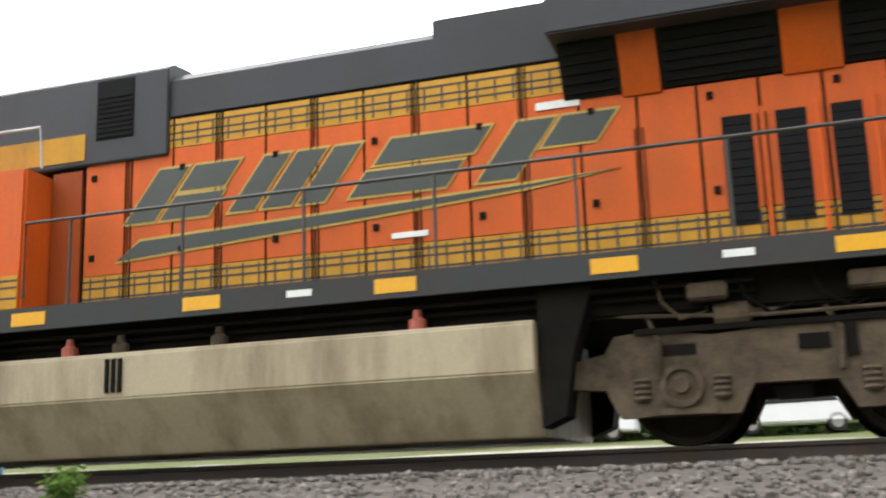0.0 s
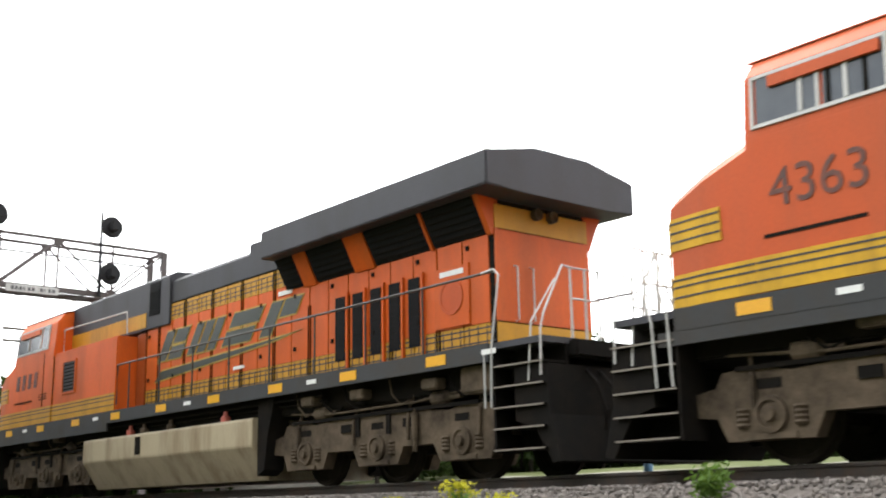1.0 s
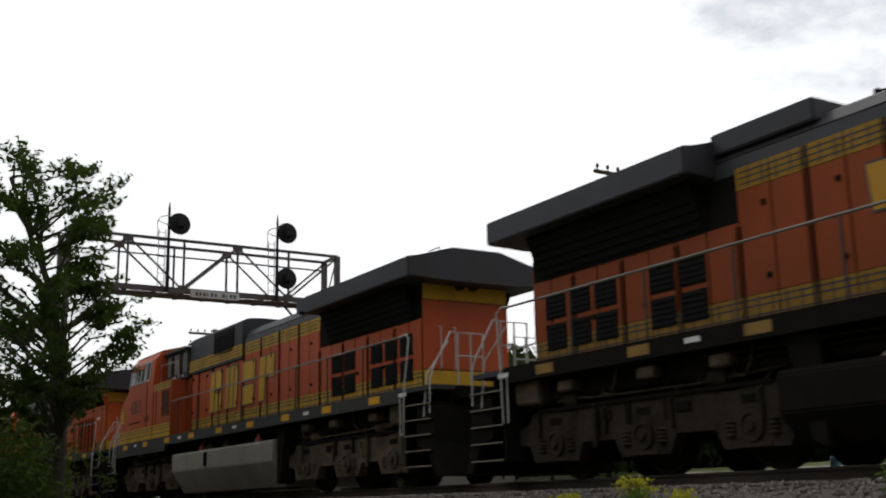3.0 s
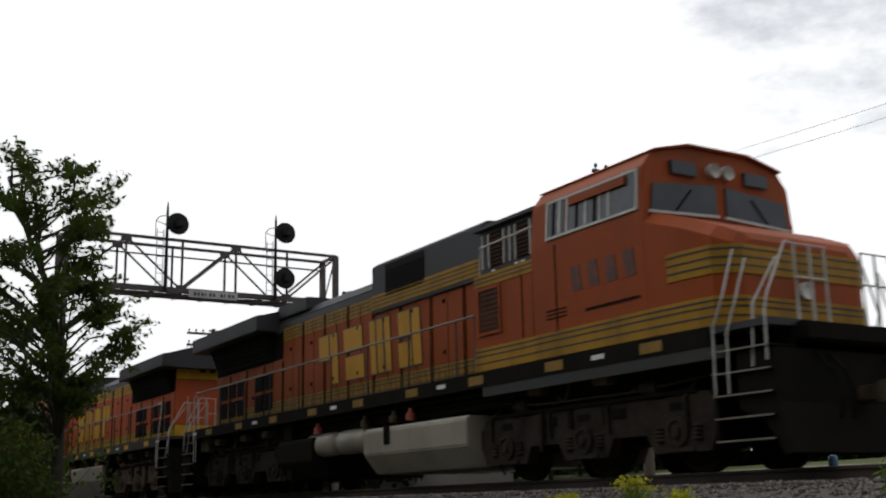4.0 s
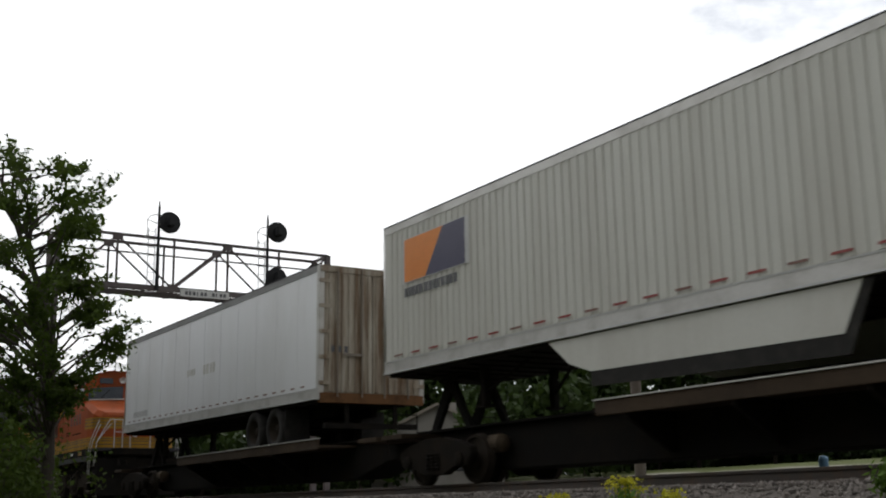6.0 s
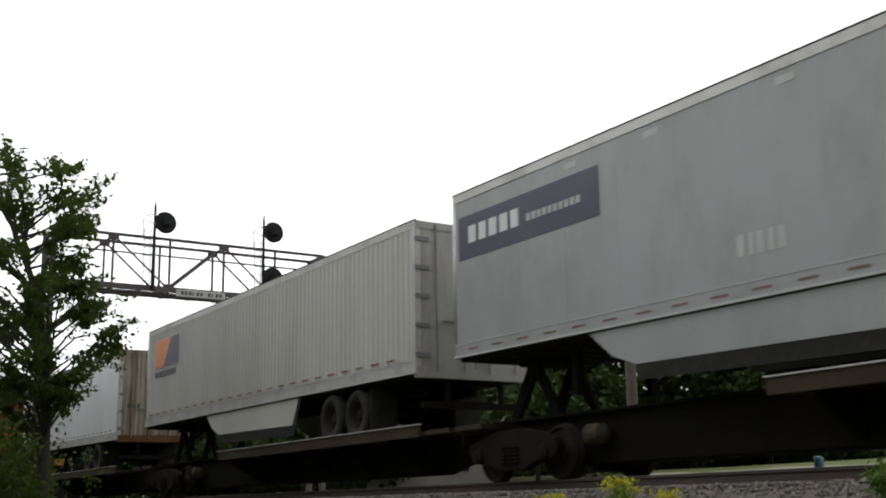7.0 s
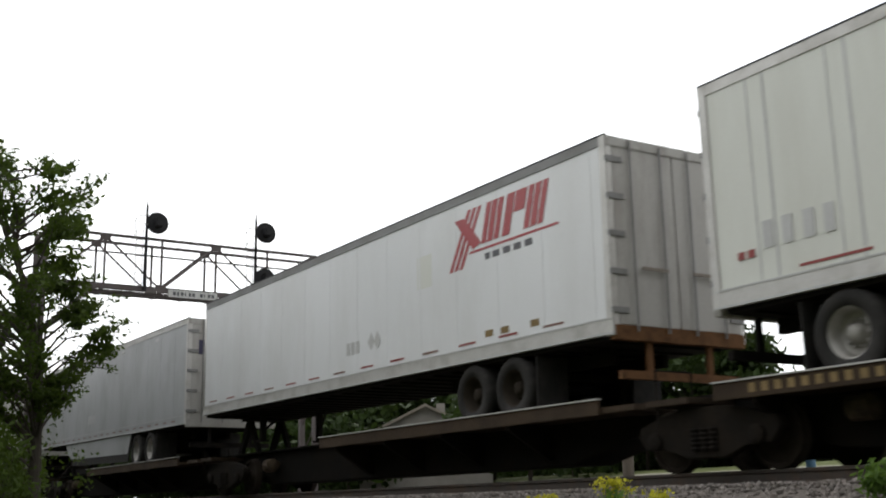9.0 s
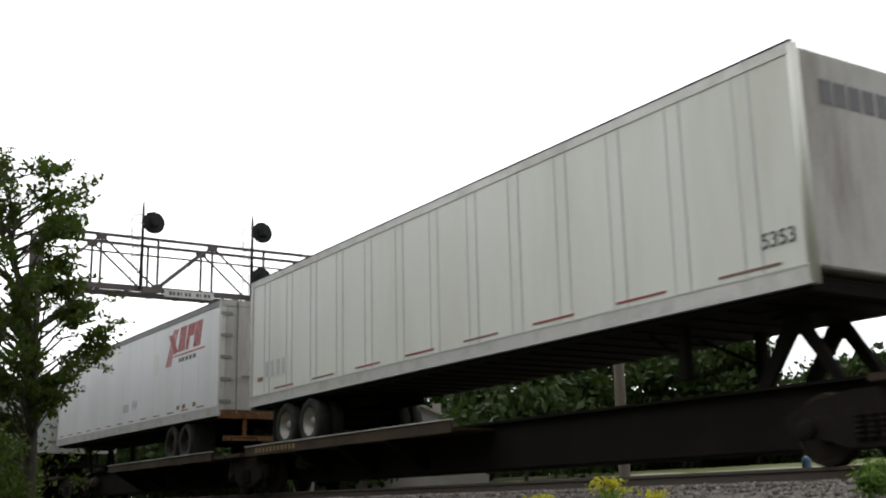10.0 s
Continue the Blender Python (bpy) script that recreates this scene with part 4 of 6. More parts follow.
    # windscreen, with number boards and headlights in the brow above it
    for s in (-1, 1):
        part("windscreen", prism(nb(), [(s * 0.10, 3.64), (s * 1.36, 3.58), (s * 1.30, 3.98), (s * 0.10, 4.08)], "x", cab0 - 0.03, cab0 + 0.02), GLASS, cab, "dark windscreen")
        part("windscreen_frame", prism(nb(), [(s * 0.06, 3.60), (s * 1.40, 3.54), (s * 1.40, 3.58), (s * 0.06, 3.64)], "x", cab0 - 0.04, cab0 + 0.02), GALV, cab)
        part("wiper", tube(nb(), [(cab0 - 0.05, s * 0.9, 3.62), (cab0 - 0.05, s * 0.6, 3.95)], 0.012, 5), DARK, cab)
        part("number_board", box(nb(), cab0 - 0.06, cab0, s * 0.72 - 0.24, s * 0.72 + 0.24, 4.16, 4.36, 0.01), GLASS, cab, "dark number board")
        part("headlight", lathe(nb(), [(cab0 + 0.02, 0.11), (cab0 - 0.09, 0.11), (cab0 - 0.07, 0.09), (cab0 - 0.03, 0.03)], "x", 16, (0, s * 0.14, 4.3)), GALV, cab, "round headlight")
    for x, y, h in ((-8.2, -0.3, 0.1), (-7.8, 0.2, 0.16), (-7.3, -0.5, 0.08), (-6.7, 0.3, 0.12)):
        part("roof_antenna", lathe(nb(), [(4.6, 0.06), (4.645 + h * 0.5, 0.06), (4.645 + h, 0.03)], "z", 10, (x, y, 0)), DARK, cab)
    part("nose_headlight", lathe(nb(), [(-10.07, 0.05), (-10.09, 0.12), (-9.95, 0.12)], "x", 16, (0, 0.0, 2.3)), GALV, loco)
    # horns, exhaust, fans on the roof
    horn = nb()
    for k in range(3):
        lathe(horn, [(0.0, 0.02), (0.25, 0.025), (0.36, 0.07)], "x", 10, (1.1 if new_look else 2.9, -0.2 + k * 0.2, roof + 0.16))
    box(horn, 1.0 if new_look else 2.8, 1.15 if new_look else 2.95, -0.3, 0.3, roof + 0.03, roof + 0.12)
    part("air_horn", horn, DARK, loco)
    part("exhaust_stack", box(nb(), 2.0 if new_look else 4.3, 3.4 if new_look else 5.0, -0.45, 0.45, roof - 0.1, roof + (0.15 if new_look else 0.24), 0.06), CHARCOAL, loco)
    part("roof_step", box(nb(), 2.4 if new_look else 3.6, wing0 + 0.05, -H, H, roof - 0.2, roof + 0.1, 0.02), CHARCOAL, loco)
    for y in (-0.5, 0.1):
        part("roof_grab_iron", tube(nb(), [(wing1 - 1.0, y, wing_top), (wing1 - 1.0, y, wing_top + 0.13), (wing1 - 0.6, y, wing_top + 0.13), (wing1 - 0.6, y, wing_top)], 0.014), GALV, loco)

    # markings on the hood
    for s in (-1, 1):
        y_in, y_out, y_top = s * (H + 0.002), s * (H + 0.012), s * (H + 0.018)
        edge, fill = nb(), nb()
        if new_look:
            for i, (x, w_) in enumerate(((-1.35, 1.05), (-0.02, 1.15), (1.45, 1.1), (2.85, 0.95))):
                logo_block(edge, x, w_, 2.74, 3.33, 0.75, min(y_in, y_out), max(y_in, y_out), "abcd"[i], 0.028)
                logo_block(fill, x, w_, 2.74, 3.33, 0.75, min(y_in, y_top), max(y_in, y_top), "abcd"[i])
            for bm_, grow, yy in ((edge, 0.03, y_out), (fill, 0.0, y_top)):
                low = [(-1.45 - grow, 2.32 - grow), (-0.2, 2.40 - grow), (1.5, 2.50 - grow), (3.4, 2.63 - grow), (4.3 + grow, 2.72)]
                up = [(3.4, 2.66 + grow), (1.5, 2.60 + grow), (0.2, 2.56 + grow), (-1.15, 2.52 + grow)]
                prism(bm_, low + up, "y", min(y_in, yy), max(y_in, yy))
            part("logo_edge", edge, LOGO_EDGE, loco)
            part("logo_shape", fill, LOGO_GREEN, loco, "dark slanted block logo with a long swoosh")
            part("sticker", box(nb(), 3.5, 3.95, min(y_in, y_top), max(y_in, y_top), 3.42, 3.5), SILL_WHITE, loco)
            part("sticker", box(nb(), 1.9, 2.3, min(y_in, y_top), max(y_in, y_top), 2.24, 2.3), SILL_WHITE, loco)
        else:
            x0 = -2.25 if kind == "old" else -1.7
            for i in range(4):
                x = x0 + i * 1.2
                logo_block(edge, x, 0.86, 2.28, 3.38, 0.08, min(y_in, y_out), max(y_in, y_out), "abcd"[i], 0.03)
                logo_block(fill, x, 0.86, 2.28, 3.38, 0.08, min(y_in, y_top), max(y_in, y_top), "abcd"[i])
            part("logo_edge", edge, LOGO_GREEN, loco)
            part("logo_shape", fill, YELLOW_OLD if kind == "old" else YELLOW, loco, "tall yellow block logo edged in dark green")

    # handrails: long walkway rail with stanchions, step rails at each end
    for s in (-1, 1):
        rail = nb()
        a, b_ = wide_end - 0.1, 9.85
        tube(rail, [(a, s * 1.46, 1.9), (a, s * 1.46, 2.76), (b_ - 0.1, s * 1.46, 2.76)], 0.02)
        part("handrail", rail, RAIL_DARK if new_look else RAIL_DULL, loco, "long walkway handrail")
        n_st = 8
        for i in range(n_st):
            x = a + 0.6 + i * (b_ - a - 0.8) / n_st
            part("stanchion", tube(nb(), [(x, s * 1.46, 1.76), (x, s * 1.46, 2.76)], 0.018), RAIL_DARK, loco)
        part("step_rail", tube(nb(), [(9.55, s * 1.48, 2.76), (9.8, s * 1.48, 2.78), (9.92, s * 1.5, 2.68), (9.78, s * 1.54, 1.7), (9.75, s * 1.54, 0.9)], 0.015), GALV, loco, "bent pale step rail")
        part("step_rail", tube(nb(), [(9.68, s * 1.48, 1.77), (9.62, s * 1.53, 1.6), (9.62, s * 1.53, 0.9)], 0.015), GALV, loco)
        for e in (-1, 1):
            xe = 10.68 * e
            part("step_rail", tube(nb(), [(xe, s * 0.9, 2.72), (xe, s * 1.05, 2.74), (xe, s * 1.44, 2.05), (xe, s * 1.5, 1.85), (xe, s * 1.52, 1.25)], 0.015), GALV, loco, "bent pale step rail")
            part("step_rail", tube(nb(), [(xe - e * 0.25, s * 0.95, 2.6), (xe - e * 0.25, s * 1.42, 1.98), (xe - e * 0.25, s * 1.5, 1.2)], 0.015), GALV, loco)
            end = nb()
            tube(end, [(xe, s * 0.9, 1.77), (xe, s * 0.9, 2.72), (xe, s * 0.35, 2.72), (xe, s * 0.35, 1.77)], 0.02)
            tube(end, [(xe, s * 0.62, 1.77), (xe, s * 0.62, 2.72)], 0.018)
            tube(end, [(xe, s * 0.9, 2.3), (xe, s * 0.35, 2.3)], 0.015)
            part("end_rail", end, GALV, loco, "pale end platform railing")
        part("step_rail", tube(nb(), [(-10.0, s * 1.25, 2.75), (-10.0, s * 1.5, 2.1), (-9.85, s * 1.54, 1.75), (-9.82, s * 1.54, 0.9)], 0.015), GALV, loco)
        part("step_rail", tube(nb(), [(-10.2, s * 1.25, 2.6), (-10.2, s * 1.5, 2.0), (-10.08, s * 1.54, 1.65), (-10.05, s * 1.54, 0.9)], 0.015), GALV, loco)
    # steps, pilot, coupler at each end
    for e in (-1, 1):
        for s in (-1, 1):
            well = nb()
            box(well, min(e * 9.75, e * 9.79), max(e * 9.75, e * 9.79), min(s * 1.05, s * 1.5), max(s * 1.05, s * 1.5), 0.3, 1.7)
            box(well, min(e * 9.75, e * 10.7), max(e * 9.75, e * 10.7), min(s * 1.02, s * 1.06), max(s * 1.02, s * 1.06), 0.35, 1.7)
            part("step_well", well, DARK, loco)
            for k in range(5):
                z = 0.32 + k * 0.275
                step = part("step", box(nb(), min(e * 9.78, e * 10.72), max(e * 9.78, e * 10.72), min(s * 1.1, s * 1.53), max(s * 1.1, s * 1.53), z, z + 0.025), DARK, loco)
                part("step_edge", box(nb(), min(e * 9.78, e * 10.72), max(e * 9.78, e * 10.72), min(s * 1.53, s * 1.545), max(s * 1.53, s * 1.545), z + 0.0, z + 0.022), RAIL_DULL, step, "worn step edge")
        plow = prism(nb(), [(e * 10.15, 1.4), (e * 10.75, 1.4), (e * 10.78, 0.75), (e * 10.95, 0.16), (e * 10.8, 0.14), (e * 10.5, 0.6), (e * 10.15, 0.7)], "y", -1.48, 1.48)
        part("pilot", plow, DARK, loco, "black pilot plate")
        part("anticlimber", box(nb(), min(e * 10.6, e * 10.85), max(e * 10.6, e * 10.85), -1.0, 1.0, 1.5, 1.74, 0.03), DARK, loco)
        cp = box(nb(), min(e * 10.5, e * 11.1), max(e * 10.5, e * 11.1), -0.09, 0.09, 0.78, 0.98, 0.02)
        box(cp, min(e * 11.05, e * 11.28), max(e * 11.05, e * 11.28), -0.2, 0.12, 0.72, 1.02, 0.03)
        part("coupler", cp, BOGIE, loco)
        for y in (-0.75, -0.5, 0.5, 0.75):
            part("air_hose", tube(nb(), [(e * 10.75, y, 1.35), (e * 10.95, y, 1.15), (e * 11.05, y * 0.95, 0.8), (e * 10.98, y * 0.9, 0.55)], 0.022), DARK, loco)
    return loco


# ---- trailers and the cars that carry them ----
def bars(name, mat, parent, label, x, z, widths, h, s, half, gap=0.3, thick=0.006):
    for w in widths:
        y0, y1 = s * half, s * (half + thick)
        part(name, box(nb(), x, x + w * (1 - gap), min(y0, y1), max(y0, y1), z, z + h), mat, parent, label)
        x += w


def trailer(style, length, height, skin, axles, door, label):
    """A box trailer, nose at x = 0 and doors at x = length; z = 0 is the floor rail's lower edge."""
    tr = thing("semi_trailer", label, "trailer", "trailers on the train")
    W, L, Hh = 1.29, length, height
    body = part("body", box(nb(), 0.02, L - 0.06, -W, W, 0.22, Hh - 0.1, 0.025), skin, tr)
    part("roof", box(nb(), 0.05, L - 0.08, -W + 0.03, W - 0.03, Hh - 0.1, Hh - 0.01, 0.02), ALU, tr, "pale aluminium roof sheet")
    for s in (-1, 1):
        part("top_rail", box(nb(), 0.0, L, min(s * (W - 0.05), s * (W + 0.014)), max(s * (W - 0.05), s * (W + 0.014)), Hh - 0.15, Hh, 0.006),
             RAIL_GREY if style in ("smooth", "xtra") else ALU, tr, "upper side rail")
        part("roof_edge", box(nb(), 0.0, L, min(s * (W - 0.04), s * (W + 0.02)), max(s * (W - 0.04), s * (W + 0.02)), Hh, Hh + 0.022), CHARCOAL, tr)
        part("bottom_rail", box(nb(), 0.0, L, min(s * (W - 0.06), s * (W + 0.018)), max(s * (W - 0.06), s * (W + 0.018)), 0.0, 0.24, 0.008), GREY if style == "grey" else ALU, tr, "riveted lower side rail")
        lip = nb()
        box(lip, 0.0, L, min(s * (W + 0.018), s * (W + 0.03)), max(s * (W + 0.018), s * (W + 0.03)), 0.0, 0.03)
        box(lip, 0.0, L, min(s * (W + 0.018), s * (W + 0.026)), max(s * (W + 0.018), s * (W + 0.026)), 0.215, 0.235)
        part("rail_lip", lip, LETTER_PALE, tr)
        # skin: ribs or joints
        if style == "ribbed":
            rib = nb()
            for i in range(int(L / 0.2) - 1):
                x = 0.25 + i * 0.2
                y0, y1 = s * (W - 0.005), s * (W + 0.022)
                prism(rib, [(x, y0), (x + 0.025, y1), (x + 0.085, y1), (x + 0.11, y0)], "z", 0.245, Hh - 0.155)
            part("side_rib", rib, skin, body, "pressed upright ribs")
        elif style in ("posts", "grey"):
            step, wd, proud = (1.22, 0.03, 0.0025) if style == "grey" else (1.22, 0.035, 0.006)
            for i in range(int(L / step)):
                x = 0.7 + i * step
                part("side_post", box(nb(), x, x + wd, min(s * (W - 0.004), s * (W + proud)), max(s * (W - 0.004), s * (W + proud)), 0.245, Hh - 0.155), skin if style == "grey" else LETTER_PALE, body)
                if style == "posts":
                    part("side_post", box(nb(), x + 0.28, x + 0.28 + wd * 0.6, min(s * (W - 0.004), s * (W + 0.006)), max(s * (W - 0.004), s * (W + 0.006)), 0.245, Hh - 0.155), LETTER_PALE, body)
        else:
            for i in range(int(L / 1.22)):
                x = 1.22 * (i + 1)
                if x < L - 0.3:
                    part("panel_joint", box(nb(), x - 0.025, x + 0.025, min(s * (W - 0.004), s * (W + 0.004)), max(s * (W - 0.004), s * (W + 0.004)), 0.245, Hh - 0.155), skin, body)
        # reflective tape along the floor
        n_tape = {"smooth": 26, "xtra": 13, "posts": 8, "grey": 22, "ribbed": 24}[style]
        for i in range(n_tape):
            x = 0.45 + i * (L - 0.9) / n_tape
            w = {"smooth": 0.22, "xtra": 0.5, "posts": 1.0, "grey": 0.3, "ribbed": 0.3}[style]
            z = 0.30 if style != "grey" else 0.10
            off = W + (0.003 if style != "grey" else 0.019) + (0.022 if style == "ribbed" else 0.0)
            part("tape", box(nb(), x, x + w, min(s * off, s * (off + 0.006)), max(s * off, s * (off + 0.006)), z, z + 0.034),
                 TAPE_RED if style in ("xtra", "posts", "ribbed") and i % 3 else TAPE_DARK, tr)
    # nose and corner posts
    part("nose_panel", box(nb(), -0.03, 0.03, -W + 0.06, W - 0.06, 0.2, Hh - 0.08, 0.02), DOOR_GREY if style == "posts" else skin, tr)
    for s in (-1, 1):
        part("corner_post", lathe(nb(), [(0.0, 0.07), (Hh - 0.02, 0.07)], "z", 14, (0.03, s * (W - 0.05), 0)), skin if style == "posts" else ALU, tr, smooth=True)
        part("rear_post", box(nb(), L - 0.14, L + 0.01, min(s * (W - 0.1), s * (W + 0.02)), max(s * (W - 0.1), s * (W + 0.02)), -0.02, Hh, 0.01), ALU, tr)
    # rear frame, doors, lock rods, hinges
    part("rear_header", box(nb(), L - 0.1, L + 0.02, -W, W, Hh - 0.16, Hh, 0.01), door, tr)
    part("rear_sill", box(nb(), L - 0.1, L + 0.02, -W, W, -0.08, 0.14, 0.01), RUST if style in ("xtra", "smooth") else door, tr)
    for s in (-1, 1):
        leaf_door = part("rear_door", box(nb(), L - 0.05, L + 0.005, min(s * 0.01, s * (W - 0.1)), max(s * 0.01, s * (W - 0.1)), 0.14, Hh - 0.16, 0.008), door, tr,
                         "rust-streaked swing door" if door is DOOR_RUST else "dirty swing door")
        if door is DOOR_RUST:
            for k in range(7):
                y = 0.06 + k * 0.16
                part("door_rib", prism(nb(), [(L + 0.004, s * y), (L + 0.03, s * (y + 0.02)), (L + 0.03, s * (y + 0.06)), (L + 0.004, s * (y + 0.08))], "z", 0.18, Hh - 0.2), door, leaf_door)
        for y in (0.28, 0.88):
            rod = tube(nb(), [(L + 0.05, s * y, 0.05), (L + 0.05, s * y, Hh - 0.05)], 0.018)
            part("lock_rod", rod, RAIL_DULL if door is DOOR_RUST else RAIL_GREY, leaf_door)
        part("door_handle", box(nb(), L + 0.05, L + 0.075, min(s * 0.25, s * 0.75), max(s * 0.25, s * 0.75), 0.95, 1.0), RAIL_DULL, leaf_door)
        for k in range(5):
            z = 0.3 + k * (Hh - 0.7) / 4
            part("hinge", box(nb(), L - 0.02, L + 0.03, min(s * (W - 0.28), s * (W + 0.022)), max(s * (W - 0.28), s * (W + 0.022)), z, z + 0.09, 0.006), door if door is DOOR_RUST else RAIL_GREY, leaf_door)
    bump = box(nb(), L - 0.12, L - 0.02, -1.15, 1.15, -0.62, -0.5)
    for y in (-0.6, 0.6):
        box(bump, L - 0.1, L - 0.04, y - 0.05, y + 0.05, -0.5, 0.0)
    part("rear_bumper", bump, RUST if style == "xtra" else DARK, tr)
    # floor frame
    part("floor", box(nb(), 0.1, L - 0.15, -W + 0.06, W - 0.06, -0.06, 0.12), DARK, tr, "dark floor with cross members")
    first = part("cross_member", box(nb(), 0.3, 0.36, -W + 0.2, W - 0.2, -0.09, -0.06), DARK, tr)
    for i in range(1, int(L / 0.6)):
        place_mesh("cross_member", first.data, DARK, tr, at=pose(i * 0.6, 0, 0))
    a0, a1 = axles[0] - 1.1, axles[1] + 1.0
    slide = nb()
    for s in (-1, 1):
        box(slide, a0 - 0.6, a1 + 0.6, s * 0.5 - 0.06, s * 0.5 + 0.06, -0.3, -0.1)
    for a in axles:
        box(slide, a - 0.3, a + 0.3, -0.62, 0.62, -0.42, -0.3)
    part("bogie_frame", slide, DARK, tr)
    # landing legs
    for s in (-1, 1):
        leg = box(nb(), 2.6, 2.74, s * 0.75 - 0.07, s * 0.75 + 0.07, -0.75, 0.0, 0.01)
        box(leg, 2.55, 2.79, s * 0.75 - 0.12, s * 0.75 + 0.12, -0.80, -0.75)
        tube(leg, [(2.67, s * 0.75, -0.55), (3.6, s * 0.5, -0.06)], 0.03)
        part("landing_leg", leg, DARK, tr)
    part("kingpin_plate", box(nb(), 0.4, 1.6, -0.6, 0.6, -0.09, -0.02), DARK, tr)
    if style in ("ribbed", "grey"):
        for s in (-1, 1):
            e = axles[0] - 0.62 if style == "grey" else 10.95
            b0 = 3.6 if style == "grey" else 5.2
            skirt = prism(nb(), [(b0, -0.02), (e + 0.05, -0.02), (e - 0.26, -0.60), (b0 + 1.0, -0.56), (b0 + 0.5, -0.40)], "y", min(s * (W - 0.06), s * (W - 0.02)), max(s * (W - 0.06), s * (W - 0.02)))
            part("side_skirt", skirt, skin, tr, "pale side fairing")
            part("skirt_edge", prism(nb(), [(b0 + 1.0, -0.555), (e - 0.25, -0.595), (e + 0.07, -0.02), (e + 0.2, -0.02), (e - 0.2, -0.84), (b0 + 1.0, -0.78)], "y", min(s * (W - 0.055), s * (W - 0.025)), max(s * (W - 0.055), s * (W - 0.025))), TYRE, tr)
    return tr


def trailer_wheels(tr, axles, drop, bright):
    """Dual wheels of a tandem; drop is how far below the floor each axle's middle lies."""
    tyre, rim = nb(), nb()
    lathe(tyre, [(-0.30, 0.3), (-0.30, 0.46), (-0.27, 0.495), (-0.05, 0.5), (-0.02, 0.46), (0.0, 0.40), (0.02, 0.46), (0.05, 0.5), (0.27, 0.495), (0.30, 0.46), (0.30, 0.3)], "y", 32, hollow=True)
    lathe(rim, [(0.02, 0.3), (0.285, 0.31), (0.285, 0.285), (0.13, 0.265), (0.09, 0.2), (0.12, 0.11), (0.21, 0.10), (0.23, 0.06), (0.23, 0.02)], "y", 28)
    for k in range(10):
        a = 2 * math.pi * k / 10
        lathe(rim, [(0.08, 0.02), (0.15, 0.02)], "y", 6, (math.cos(a) * 0.155, 0, math.sin(a) * 0.155))
    meshes = []
    for b, mat, nm in ((tyre, TYRE, "tyre"), (rim, RIM if bright else WHEEL, "rim")):
        bmesh.ops.recalc_face_normals(b, faces=b.faces)
        me = bpy.data.meshes.new(nm)
        b.to_mesh(me)
        b.free()
        me.materials.append(mat)
        for p in me.polygons:
            p.use_smooth = True
        meshes.append(me)
    for a, d in zip(axles, drop):
        part("axle", lathe(nb(), [(-1.0, 0.07), (1.0, 0.07)], "y", 12, (a, 0, -d)), DARK, tr)
        for s in (-1, 1):
            wheel = new("wheel")
            wheel.parent = tr
            wheel.matrix_basis = pose(a, s * 0.97, -d, 0, 0, 0 if s > 0 else 180)
            place_mesh("tyre", meshes[0], TYRE, wheel)
            place_mesh("rim", meshes[1], RIM, wheel, "pale steel rim" if bright else "")
    for s in (-1, 1):
        part("mud_flap", box(nb(), axles[1] + 0.62, axles[1] + 0.64, s * 0.97 - 0.3, s * 0.97 + 0.3, -1.0, -0.1), TYRE, tr)


DECK_Z = 0.93


def car_truck(parent, x):
    truck = new("truck")
    truck.parent = parent
    truck.location = (x, 0, 0)
    outline = [(-1.25, 0.50), (-1.2, 0.62), (-0.75, 0.74), (-0.3, 0.82), (0.3, 0.82), (0.75, 0.74), (1.2, 0.62), (1.25, 0.50), (1.1, 0.30), (0.68, 0.32), (0.35, 0.16), (-0.35, 0.16), (-0.68, 0.32), (-1.1, 0.30)]
    for s in (-1, 1):
        sf = part("side_frame", prism(nb(), outline, "y", s * 0.95, s * 1.12, 0.02), CAR_IRON, truck, "cast side frame in a shade-darkened tone")
        for k in (-0.16, 0.0, 0.16):
            coil = [q for i in range(5) for q in ((0.26 + i * 0.06, 0.055), (0.29 + i * 0.06, 0.07), (0.31 + i * 0.06, 0.055))]
            part("coil_spring", lathe(nb(), coil, "z", 10, (k, s * 1.12, 0)), DARK, sf)
        for ax in (-0.89, 0.89):
            part("bearing_cap", lathe(nb(), [(s * 1.1, 0.12), (s * 1.17, 0.12), (s * 1.19, 0.06)], "y", 14, (ax, 0, 0.42)), CAR_IRON, sf)
    part("bolster", box(nb(), -0.22, 0.22, -1.1, 1.1, 0.5, 0.78, 0.02), DARK, truck)
    for ax in (-0.89, 0.89):
        ws = place_mesh("wheelset", CAR_WHEEL, WHEEL, truck)
        ROLLING.append((ws, 0.42, (ax, 0, 0.42)))


